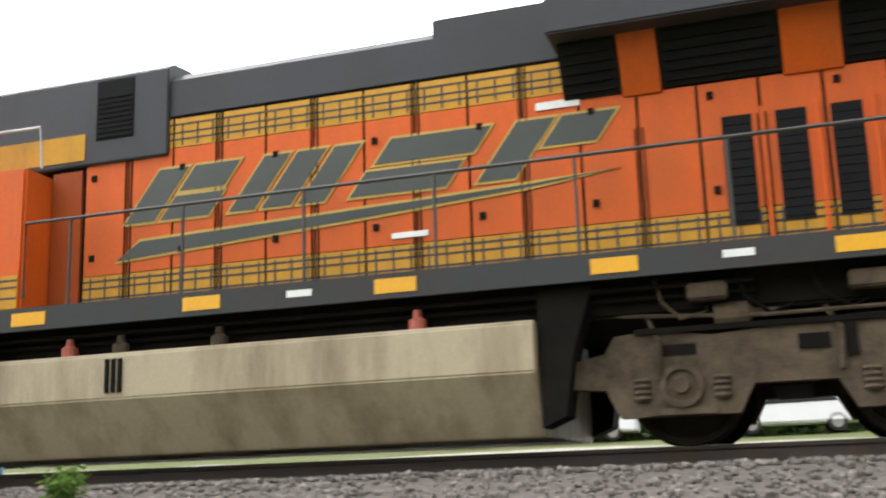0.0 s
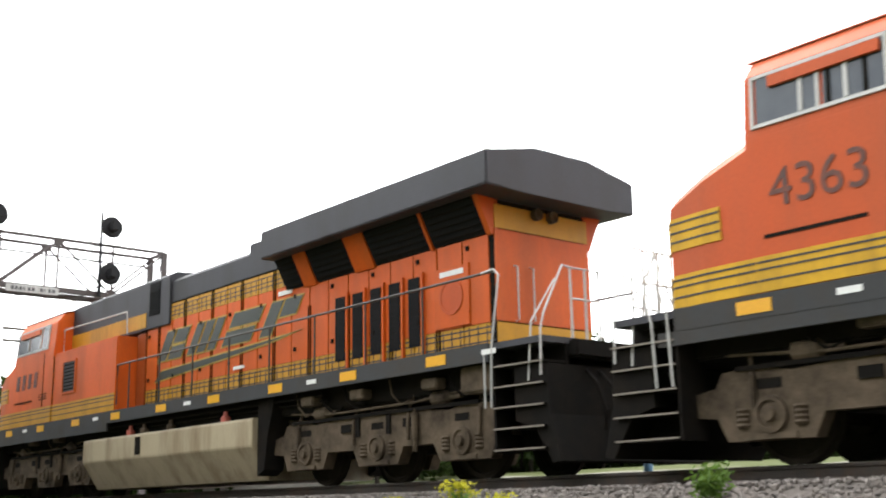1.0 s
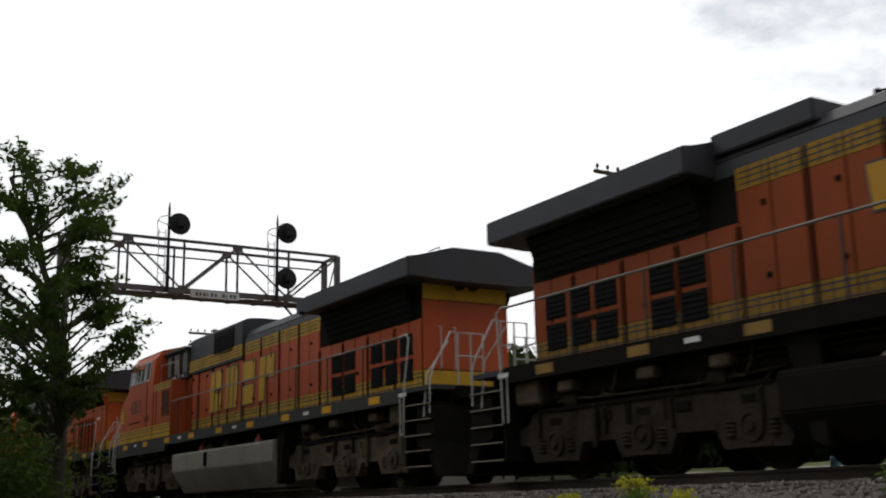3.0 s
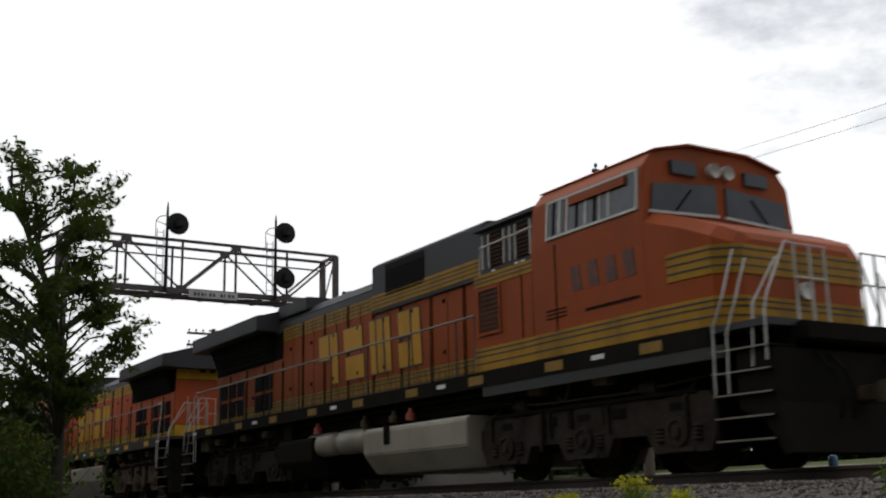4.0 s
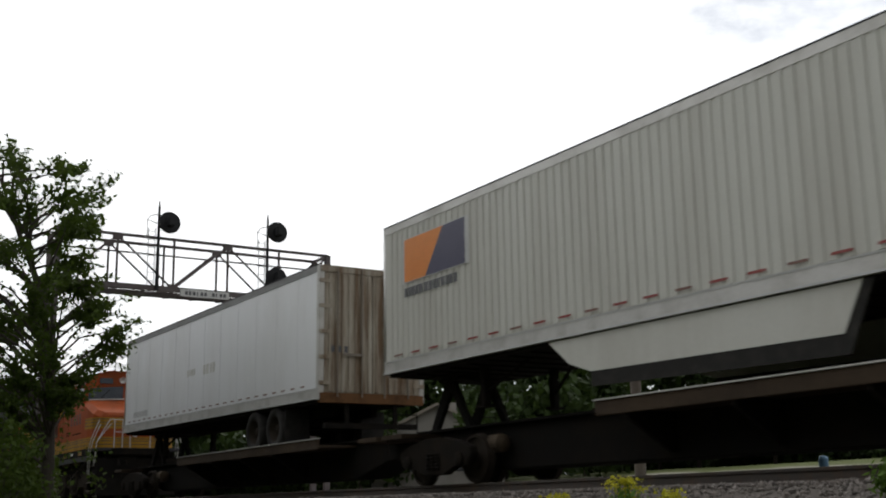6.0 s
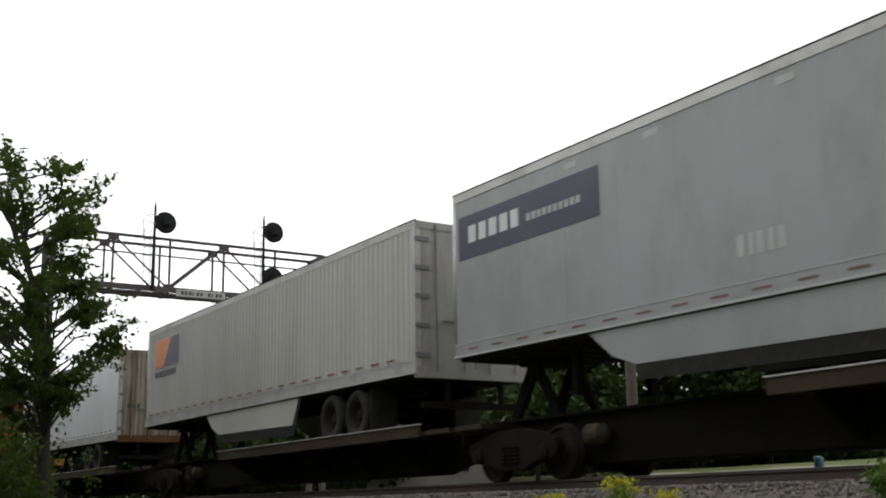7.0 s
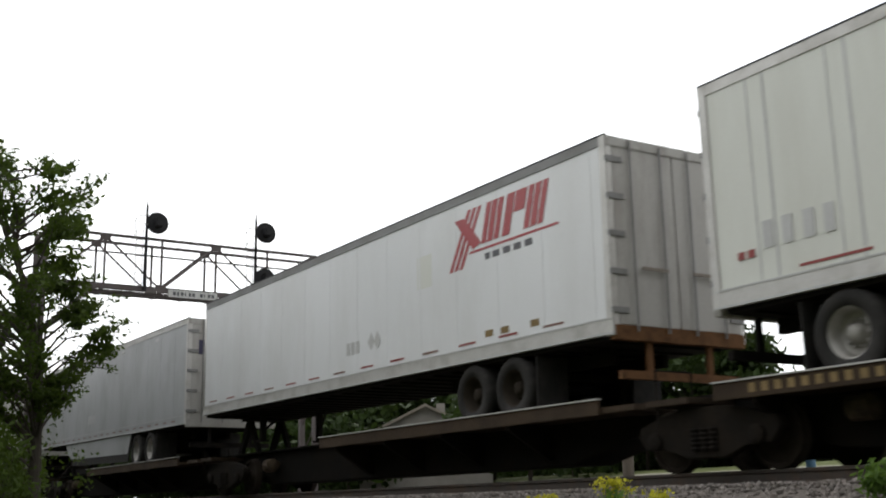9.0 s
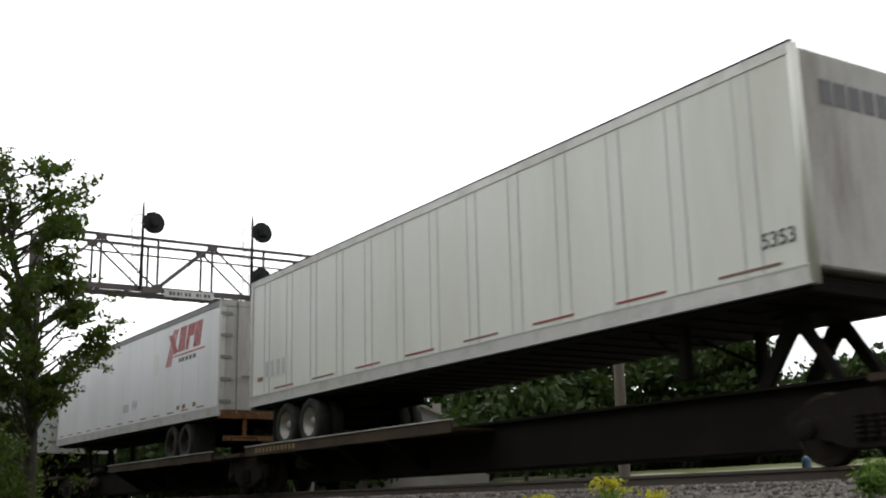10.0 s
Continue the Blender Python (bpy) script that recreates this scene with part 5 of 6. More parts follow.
def flat_car(length, deck0, deck1, hitch, floor, truck_at, last_truck=None):
    """One platform of an articulated trailer car: a deep spine, a wheel deck at one end, and a hitch for the trailer's nose."""
    car = thing("spine_car", "spine car in shade-darkened black with a rusty brown wheel deck carrying a trailer", "rail car", "spine cars of the train")
    prof = [(0.2, 0.62), (1.2, 0.55), (2.6, 0.22), (length - 2.6, 0.22), (length - 1.2, 0.55), (length - 0.2, 0.62), (length - 0.2, 1.0), (0.2, 1.0)]
    # the beam's black holds the shadow below the deck
    part("spine_beam", prism(nb(), prof, "y", -0.42, 0.42, 0.02), BEAM, car, "deep centre beam, blackened to stand for the shade under the deck")
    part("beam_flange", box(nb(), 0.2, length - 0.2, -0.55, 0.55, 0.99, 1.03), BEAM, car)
    deck = part("wheel_deck", box(nb(), deck0, deck1, -1.32, 1.32, DECK_Z - 0.05, DECK_Z), DECK, car, "rusty steel deck")
    for s in (-1, 1):
        part("deck_edge", box(nb(), deck0, deck1, min(s * 1.30, s * 1.345), max(s * 1.30, s * 1.345), 0.84, 1.06, 0.008), DECK, deck, "rusty brown side sill")
        part("deck_lip", box(nb(), deck0, deck1, min(s * 1.28, s * 1.37), max(s * 1.28, s * 1.37), 1.055, 1.075), ALU, deck)
        for k in range(int(deck1 - deck0) // 2):
            x = deck0 + 0.6 + k * 2.0
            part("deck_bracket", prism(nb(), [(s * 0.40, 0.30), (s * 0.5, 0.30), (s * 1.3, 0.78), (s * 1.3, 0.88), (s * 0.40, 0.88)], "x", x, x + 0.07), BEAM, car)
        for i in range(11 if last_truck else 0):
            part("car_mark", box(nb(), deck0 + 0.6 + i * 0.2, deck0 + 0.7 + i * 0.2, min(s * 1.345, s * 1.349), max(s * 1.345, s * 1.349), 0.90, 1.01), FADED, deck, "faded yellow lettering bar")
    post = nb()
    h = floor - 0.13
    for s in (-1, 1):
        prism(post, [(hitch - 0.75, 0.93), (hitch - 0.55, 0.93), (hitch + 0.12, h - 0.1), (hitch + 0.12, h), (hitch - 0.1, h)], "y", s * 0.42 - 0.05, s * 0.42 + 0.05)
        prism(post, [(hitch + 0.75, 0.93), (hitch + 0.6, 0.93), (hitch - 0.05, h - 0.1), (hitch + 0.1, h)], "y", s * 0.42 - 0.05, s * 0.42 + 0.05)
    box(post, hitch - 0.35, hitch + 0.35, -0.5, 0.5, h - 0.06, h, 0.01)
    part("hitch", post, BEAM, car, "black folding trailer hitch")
    ladder = nb()
    tube(ladder, [(0.3, -1.25, 0.6), (0.3, -1.25, 1.35), (0.3, -0.6, 1.35), (0.3, -0.6, 0.9)], 0.016)
    tube(ladder, [(0.3, 1.25, 0.6), (0.3, 1.25, 1.35), (0.3, 0.6, 1.35), (0.3, 0.6, 0.9)], 0.016)
    part("grab_iron", ladder, BEAM, car)
    for x in (0.1, length - 0.9):
        part("end_platform", box(nb(), x, x + 0.8, -1.28, 1.28, 0.86, 0.95, 0.01), DECK, car, "rusty end platform")
    brake = lathe(nb(), [(-0.12, 0.05), (-0.12, 0.16), (0.2, 0.16), (0.26, 0.05)], "x", 14, (3.0, -0.6, 0.66))
    part("brake_cylinder", brake, BOGIE, car)
    for t in (truck_at, last_truck):
        if t is not None:
            car_truck(car, t)
    return car


# ---- the line-side: gantry, pole, tree, weeds ----
def signal_gantry(x):
    g = thing("signal_gantry", "weathered steel lattice signal gantry spanning both tracks", "signal gantry")
    y0, y1 = 7.85, 17.4
    zb, zt, d = 6.86, 8.58, 0.55           # bottom, top chords; half the depth along the track
    bays = 5
    step = (y1 - y0) / bays
    for dx in (-d, d):
        part("chord", box(nb(), x + dx - 0.05, x + dx + 0.05, y0, y1, zt - 0.05, zt + 0.04), GANTRY, g)
        part("chord", box(nb(), x + dx - 0.07, x + dx + 0.07, y0, y1, zb - 0.10, zb + 0.08), GANTRY, g)
        part("chord", box(nb(), x + dx - 0.03, x + dx + 0.03, y0, y1, zt - 0.36, zt - 0.31), GANTRY, g) if dx < 0 else None
        for i in range(bays + 1):
            y = y0 + i * step
            part("upright", box(nb(), x + dx - 0.03, x + dx + 0.03, y - 0.035, y + 0.035, zb, zt), GANTRY, g)
            if i < bays:
                a, b_ = (zt - 0.05, zb) if i % 2 else (zb, zt - 0.05)
                part("diagonal", tube(nb(), [(x + dx, y, a), (x + dx, y + step, b_)], 0.038, 4), GANTRY, g)
                part("gusset", box(nb(), x + dx - 0.04, x + dx + 0.04, y - 0.17, y + 0.17, zt - 0.2 if i % 2 else zb - 0.02, zt - 0.02 if i % 2 else zb + 0.17), GANTRY, g)
    for i in range(bays * 2):
        y = y0 + i * step / 2
        part("cross_brace", tube(nb(), [(x - d, y, zb - 0.12), (x + d, y + step / 2, zb - 0.12)], 0.028, 4), GANTRY, g)
    part("end_frame", box(nb(), x - d, x + d, y1 - 0.04, y1 + 0.03, zt - 0.06, zt + 0.05), GANTRY, g)
    part("end_frame", tube(nb(), [(x - d, y1, zb), (x + d, y1, zt)], 0.03, 4), GANTRY, g)
    part("walkway", box(nb(), x - 0.35, x + 0.35, y0, y1, zb + 0.085, zb + 0.12), GANTRY, g)
    for y in (y0, y1):
        for dx in (-d, d):
            part("leg", box(nb(), x + dx - 0.09, x + dx + 0.09, y - 0.09, y + 0.09, -0.3, zt), GANTRY, g)
        for k in range(6):
            z = 0.4 + k * 1.05
            part("leg_brace", tube(nb(), [(x - d, y, z), (x + d, y, z + 1.05)], 0.03, 4), GANTRY, g)
        part("footing", box(nb(), x - 0.9, x + 0.9, y - 0.3, y + 0.3, -0.8, -0.18), BOARD, g, "concrete footing")
    for dx in (-d, d):
        for y, k in ((y0, 1), (y1, -1)):
            part("knee_brace", tube(nb(), [(x + dx, y, 5.2), (x + dx, y + k * 1.6, zb - 0.05)], 0.05, 4), GANTRY, g)
    sign = part("name_board", box(nb(), x + d + 0.08, x + d + 0.12, 11.9, 13.62, zb - 0.22, zb + 0.03), BOARD, g, "white name board with dark lettering bars")
    for i, w in enumerate((0.12, 0.1, 0.12, 0.06, 0.12, 0.11, 0.0, 0.12, 0.05, 0.12, 0.12)):
        if w:
            part("lettering_bar", box(nb(), x + d + 0.12, x + d + 0.125, 12.06 + i * 0.135, 12.06 + i * 0.135 + w * 0.8, zb - 0.16, zb - 0.04), LETTER, sign)
    # signal heads: round back plates on masts
    xs = x + d + 0.12
    for y, zs in ((11.08, (9.1,)), (15.0, (9.2, 7.55))):
        part("mast", tube(nb(), [(xs, y, zb - 0.1), (xs, y, 9.6), (xs, y, 9.85)], 0.075, 8, 0.012), SIGNAL, g, "black signal mast")
        for z in zs:
            head = lathe(nb(), [(-0.03, 0.36), (0.03, 0.38), (0.05, 0.36), (0.05, 0.14), (0.16, 0.13), (0.2, 0.08)], "x", 36, (xs + 0.05, y + 0.34, z))
            hd = part("signal_head", head, SIGNAL, g, "round black signal head", smooth=False)
            part("lamp_case", box(nb(), xs + 0.05, xs + 0.4, y + 0.22, y + 0.46, z - 0.16, z + 0.16, 0.03), SIGNAL, hd)
            part("hood", lathe(nb(), [(-0.35, 0.14), (-0.35, 0.13), (-0.02, 0.13), (-0.02, 0.14)], "x", 20, (xs + 0.02, y + 0.34, z), hollow=True), SIGNAL, hd)
        hoop = nb()
        tube(hoop, [(xs + 0.1, y, 9.0), (xs + 0.1, y - 0.42, 9.12), (xs + 0.1, y - 0.42, zb + 1.6)], 0.02, 6)
        tube(hoop, [(xs + 0.1, y, 9.35), (xs + 0.1, y - 0.3, 9.28), (xs + 0.1, y - 0.42, 9.12)], 0.018, 6)
        part("cage_rail", hoop, GANTRY_PALE, g)
        lad = nb()
        for k in (-0.36, -0.14):
            tube(lad, [(xs + 0.08, y + k, zb + 0.05), (xs + 0.08, y + k, 8.85)], 0.016, 5)
        for k in range(7):
            tube(lad, [(xs + 0.08, y - 0.36, zb + 0.2 + k * 0.28), (xs + 0.08, y - 0.14, zb + 0.2 + k * 0.28)], 0.012, 5)
        part("ladder", lad, GANTRY_PALE, g, "thin pale ladder")
    return g


def utility_pole(x, y, height):
    p = thing("utility_pole", "weathered wooden line pole with two crossarms and glass insulators", "utility pole", "line poles")
    base = ground_height(y) - 0.3
    part("pole", tube(nb(), [(x, y, base), (x, y, height)], 0.17, 10, 0.13), WOOD, p)
    tips = []
    away = Vector((0, 1, 0))
    for z in (height - 0.28, height - 0.92):
        arm = nb()
        half = 1.5
        a, b_ = Vector((x, y, z)) - away * half, Vector((x, y, z)) + away * half
        tube(arm, [a, b_], 0.07, 4)
        armob = part("crossarm", arm, WOOD, p)
        part("arm_brace", tube(nb(), [Vector((x, y, z - 0.5)), Vector((x, y, z)) + away * 0.6], 0.02, 5), GANTRY, p)
        for k in range(8):
            q = a + (b_ - a) * ((k + 0.3) / 7.6)
            part("insulator", lathe(nb(), [(0.05, 0.018), (0.12, 0.018), (0.13, 0.05), (0.2, 0.055), (0.24, 0.03), (0.25, 0.01)], "z", 10, q), INSULATOR, armob)
            tips.append(q + Vector((0, 0, 0.22)))
    return tips


def wires(tips_a, tips_b, pick):
    for k in pick:
        a, b_ = tips_a[k], tips_b[k]
        pts = []
        for i in range(17):
            f = i / 16
            q = a.lerp(b_, f)
            q.z -= 0.5 * 4 * f * (1 - f)
            pts.append(q)
        w = thing("line_wire", "thin grey overhead wire between the line poles", "wire", "line wires")
        part("strand", tube(nb(), pts, 0.006, 4), WIRE, w)


def leaf_cloud(points, per, spread, size, rng, stretch=1.0):
    """Small bent leaves round the points."""
    verts, faces = [], []
    for p in points:
        for _ in range(per):
            c = np.array(p) + rng.normal(0, spread, 3) * (1, 1, 0.7)
            u = rng.normal(0, 1, 3)
            u /= np.linalg.norm(u)
            w = np.cross(u, rng.normal(0, 1, 3))
            w /= np.linalg.norm(w)
            n = np.cross(u, w)
            s = size * rng.uniform(0.6, 1.3)
            k = len(verts)
            verts += [c - u * s, c + w * s * 0.5 * stretch + n * s * 0.12, c + u * s, c - w * s * 0.5 * stretch + n * s * 0.12]
            faces += [(k, k + 1, k + 2), (k, k + 2, k + 3)]
    return [tuple(v) for v in verts], faces


def near_tree(x, y):
    t = thing("tree", "broadleaf tree with a ragged dark green crown beside the track", "tree")
    rng = np.random.default_rng(11)
    base = ground_height(y)
    trunk = nb()
    sway = [(x, y, base - 0.2), (x + 0.05, y, base + 2.0), (x - 0.05, y - 0.05, 3.0), (x - 0.2, y - 0.35, 4.8), (x - 0.4, y - 0.9, 6.2), (x - 0.6, y - 1.4, 7.6)]
    tube(trunk, sway, 0.17, 10, 0.03)
    limbs, tips = nb(), []
    track_side = Vector((0.215, 0.977, 0))      # towards the track the crown is cut back, except for one low bough
    heights, reach_there = (1.6, 2.2, 2.9, 3.5, 4.1, 4.7, 5.4, 6.1, 6.8, 7.5, 8.3), (0.15, 0.5, 1.25, 2.0, 1.5, 0.85, 0.65, 0.8, 1.35, 1.0, 0.4)
    full = (1.2, 1.9, 2.6, 3.0, 3.1, 3.1, 3.0, 2.8, 2.4, 1.8, 0.9)
    for i in range(112):
        z = rng.uniform(1.9, 8.3)
        turn = rng.uniform(0, 2 * math.pi)
        way = Vector((math.cos(turn), math.sin(turn), 0))
        c = way.dot(track_side)
        open_reach, cut = np.interp(z, heights, full), np.interp(z, heights, reach_there)
        reach = (open_reach if c <= 0 else min(open_reach, cut / max(c, 0.15))) * rng.uniform(0.5, 1.0)
        end = Vector((x - 0.1, y - 0.15, z)) + way * reach
        low = max(base + 1.6, z - reach * rng.uniform(0.35, 0.9))
        k = np.interp(low, [p[2] for p in sway], range(len(sway)))
        a = Vector(sway[int(k)]).lerp(Vector(sway[min(int(k) + 1, len(sway) - 1)]), k - int(k))
        mid = a.lerp(end, 0.5) + Vector((rng.normal(0, 0.1), rng.normal(0, 0.1), 0.1 * reach))
        tube(limbs, [a, mid, end], 0.04, 5, 0.008)
        for q in range(6):
            tips.append(tuple(mid.lerp(end, q / 5)))
        # leafy shoots that point outwards and up
        for _ in range(4):
            s0 = mid.lerp(end, rng.uniform(0.2, 1.0))
            s1 = s0 + (way * rng.uniform(0.2, 0.7) * min(1.0, reach) + Vector((rng.normal(0, 0.2), rng.normal(0, 0.2), rng.uniform(-0.15, 0.45))))
            tube(limbs, [s0, s1], 0.012, 4, 0.003)
            tips += [tuple(s0.lerp(s1, g)) for g in (0.2, 0.4, 0.6, 0.8, 1.0)]
    part("trunk", trunk, BARK, t)
    part("limb", limbs, BARK, t)
    v, f = leaf_cloud(tips, 7, 0.085, 0.072, rng, 1.0)
    ob = new("crown", blob_mesh("crown", v, f, LEAF))
    ob.parent = t
    ob["label"] = "ragged dark green leaves"


def near_bush(x, y, height, seed):
    b = thing("bush", "dark leafy shrub at the foot of the tree", "bush", "shrubs by the tree")
    rng = np.random.default_rng(seed)
    base = ground_height(y)
    twigs, pts = nb(), []
    for i in range(34):
        e = Vector((x + rng.normal(0, 0.7), y + rng.normal(0, 0.7), base + height * rng.uniform(0.1, 1.0)))
        tube(twigs, [(x + rng.normal(0, 0.2), y + rng.normal(0, 0.2), base - 0.1), e], 0.02, 4, 0.005)
        pts += [tuple(e), (e.x + rng.normal(0, 0.2), e.y + rng.normal(0, 0.2), e.z * 0.75 + base * 0.25)]
    part("stem", twigs, BARK, b)
    v, f = leaf_cloud(pts, 30, 0.24, 0.08, rng, 1.15)
    ob = new("foliage", blob_mesh("foliage", v, f, LEAF))
    ob.parent = b


def far_tree(x, y, height, width, seed, gaps=0.0):
    t = thing("tree", "distant green broadleaf tree beyond the tracks", "tree", "trees beyond the tracks")
    rng = np.random.default_rng(seed)
    base = ground_height(y)
    trunk = nb()
    tube(trunk, [(x, y, base - 0.3), (x + 0.1, y, base + height * 0.45), (x, y, base + height * 0.8)], 0.02 * height, 7, 0.04)
    pts = []
    for i in range(26):
        turn, f = rng.uniform(0, 6.28), rng.uniform(0.2, 1.0)
        r = width * 0.5 * math.sin(math.pi * (0.15 + 0.8 * f)) * rng.uniform(0.4, 1.05)
        p = Vector((x + math.cos(turn) * r, y + math.sin(turn) * r, base + height * f))
        tube(trunk, [(x, y, base + height * f * 0.6), p], 0.05, 4, 0.01)
        pts.append(tuple(p))
        for _ in range(2):
            pts.append((p.x + rng.normal(0, width * 0.09), p.y + rng.normal(0, width * 0.09), p.z + rng.normal(0, height * 0.05)))
    part("trunk", trunk, BARK, t)
    v, f = leaf_cloud(pts, int(40 * (1 - gaps)), width * 0.085, 0.26, rng, 1.3)
    ob = new("crown", blob_mesh("crown", v, f, LEAF_FAR))
    ob.parent = t


def bush(x, y, height, seed):
    b = thing("bush", "dense dark green bush beyond the road", "bush", "bushes beyond the road")
    rng = np.random.default_rng(seed)
    base = ground_height(y)
    twigs, pts = nb(), []
    for i in range(22):
        e = Vector((x + rng.normal(0, 1.3), y + rng.normal(0, 0.8), base + height * rng.uniform(0.05, 1.0)))
        tube(twigs, [(x + rng.normal(0, 0.5), y, base - 0.1), e], 0.03, 4, 0.008)
        pts += [tuple(e), (e.x + rng.normal(0, 0.4), e.y + rng.normal(0, 0.3), e.z * 0.7 + base * 0.3)]
        pts.append((x + rng.uniform(-1.7, 1.7), y + rng.normal(0, 0.4), base + rng.uniform(0.0, 0.5)))
    part("stem", twigs, BARK, b)
    v, f = leaf_cloud(pts, 22, 0.42, 0.17, rng, 1.2)
    ob = new("foliage", blob_mesh("foliage", v, f, LEAF_FAR))
    ob.parent = b


def weed(x, y, top, seed, flowers, width=0.3):
    w = thing("weed", "green weed with yellow flower heads on the ballast edge" if flowers else "small leafy green weed on the ballast edge", "weed", "weeds by the track")
    rng = np.random.default_rng(seed)
    base = ground_height(y)
    stems, tips, low = nb(), [], []
    for i in range(15):
        e = Vector((x + rng.normal(0, width * 0.5), y + rng.normal(0, width * 0.5), top - abs(rng.normal(0, 0.10))))
        m = Vector((x, y, base)).lerp(e, 0.5) + Vector((rng.normal(0, 0.04), rng.normal(0, 0.04), 0.03))
        tube(stems, [(x + rng.normal(0, 0.05), y + rng.normal(0, 0.05), base - 0.05), m, e], 0.007, 4, 0.003)
        for k in range(6):
            tips.append(tuple(e + Vector((rng.normal(0, 0.05), rng.normal(0, 0.05), rng.normal(0, 0.015)))))
        for k in range(6):
            low.append(tuple(m.lerp(e, rng.uniform(0, 0.9))))
    part("stem", stems, WEED, w)
    v, f = leaf_cloud(low, 5, 0.045, 0.04, rng, 0.8)
    ob = new("foliage", blob_mesh("foliage", v, f, WEED))
    ob.parent = w
    if flowers:
        v, f = leaf_cloud(tips, 5, 0.02, 0.014, rng, 1.6)
        ob = new("flower_head", blob_mesh("flower_head", v, f, FLOWER))
        ob.parent = w
        tagged(ob, "yellow flower heads", kind="stuff")


# ---- distance ----
def house(x, y, turn):
    h = thing("house", "small pale gabled house among trees", "house")
    h.matrix_basis = pose(x, y, ground_height(y) - 0.35, 0, 0, turn)
    prof = [(-3.6, -0.3), (-3.6, 2.8), (0, 4.55), (3.6, 2.8), (3.6, -0.3)]
    part("wall", prism(nb(), prof, "y", -4.5, 4.5), HOUSE, h)
    for s in (-1, 1):
        part("roof", prism(nb(), [(s * 4.0, 2.6), (0, 4.55), (0, 4.7), (s * 4.0, 2.76)], "y", -4.8, 4.8), ROOF, h)
    part("chimney", box(nb(), 0.6, 1.1, -1.2, -0.7, 3.6, 5.0), HOUSE, h)
    for x_ in (-1.9, 1.0):
        win = part("window", box(nb(), x_, x_ + 0.9, -4.54, -4.49, 1.0, 2.1), CAR_GLASS, h)
        part("frame", box(nb(), x_ - 0.08, x_ + 0.98, -4.53, -4.5, 0.9, 1.0), HOUSE, win)


def parked_car(x, y, turn, van):
    c = thing("car", "white parked van beyond the tracks" if van else "white parked car beyond the tracks", "car", "parked cars")
    c.matrix_basis = pose(x, y, ground_height(y) + 0.03, 0, 0, turn)
    if van:
        prof = [(-2.4, 0.35), (-2.4, 1.0), (-1.6, 1.2), (-1.0, 1.95), (2.3, 2.0), (2.4, 0.35)]
    else:
        prof = [(-2.2, 0.32), (-2.25, 0.75), (-1.2, 0.92), (-0.5, 1.42), (1.1, 1.44), (1.75, 0.98), (2.2, 0.92), (2.25, 0.32)]
    part("body", prism(nb(), prof, "y", -0.86, 0.86, 0.06), CAR_WHITE, c)
    top = [(-0.95, 1.2), (-0.45, 1.8 if van else 1.38), (1.0, 1.8 if van else 1.38), (1.4, 1.05)] if not van else [(-1.35, 1.25), (-0.95, 1.8), (0.6, 1.8), (0.6, 1.25)]
    for s in (-1, 1):
        part("side_glass", prism(nb(), top if van else [(-1.0, 0.96), (-0.45, 1.36), (1.02, 1.38), (1.5, 1.0)], "y", min(s * 0.84, s * 0.875), max(s * 0.84, s * 0.875)), CAR_GLASS, c)
        for xx in (-1.35, 1.4):
            wh = new("wheel")
            wh.parent = c
            wh.location = (xx, s * 0.76, 0.31)
            part("tyre", lathe(nb(), [(-0.1, 0.2), (-0.1, 0.31), (0.1, 0.31), (0.1, 0.2)], "y", 18, hollow=True), TYRE, wh)
            part("rim", lathe(nb(), [(-0.09, 0.19), (0.09, 0.19)], "y", 14), RIM, wh)


def polar(az, dist):
    return -math.sin(radians(az)) * dist, math.cos(radians(az)) * dist


# ---- put the place together ----
build_ground()
signal_gantry(-36.6)
near_tree(-27.0, 5.95)
for i, (bx, by, bh) in enumerate(((-25.5, 4.6, 3.0), (-27.8, 5.0, 3.4), (-24.6, 3.6, 2.8), (-29.5, 5.6, 3.0), (-33.0, 6.3, 3.0))):
    near_bush(bx, by, bh, 60 + i)
p1 = utility_pole(-24.9, 22.0, 9.55)
p2 = utility_pole(9.0, 23.0, 9.7)
p3 = utility_pole(-59.0, 21.0, 9.4)
wires(p1, p2, (6, 12))
wires(p1, p3, (6, 12))
for az, dist, top, seed, fl, wd in ((49.4, 9.6, -0.15, 1, True, 0.10), (52.6, 9.2, -0.29, 2, True, 0.05), (46.9, 9.4, -0.29, 5, True, 0.05), (36.94, 10.6, -0.04, 3, False, 0.16)):
    wx, wy = polar(az, dist)
    weed(wx, wy, top, seed, fl, wd)
post = thing("trackside_post", "short blue-grey trackside marker post between the tracks", "marker post")
part("post", lathe(nb(), [(-0.25, 0.07), (0.2, 0.07), (0.24, 0.055), (0.25, 0.02)], "z", 16, (-11.35, 13.6, 0)), BOX_BLUE, post)
rng_far = np.random.default_rng(21)
for i, az in enumerate(np.arange(34.0, 92.0, 1.9)):
    dist = rng_far.uniform(56, 74) if not 55.0 < az < 62.0 else rng_far.uniform(76, 84)
    el = 5.2 if az > 62 else 7.6 if az > 40 else 5.4
    el += rng_far.uniform(-0.9, 0.9)
    wx, wy = polar(az + rng_far.uniform(-0.5, 0.5), dist)
    far_tree(wx, wy, max(dist * math.tan(radians(el)) - EYE - ground_height(wy) - 0.6, 4.0), rng_far.uniform(4.5, 7.5), 100 + i, 0.35 if abs(az - 46.5) < 1.6 else 0.0)
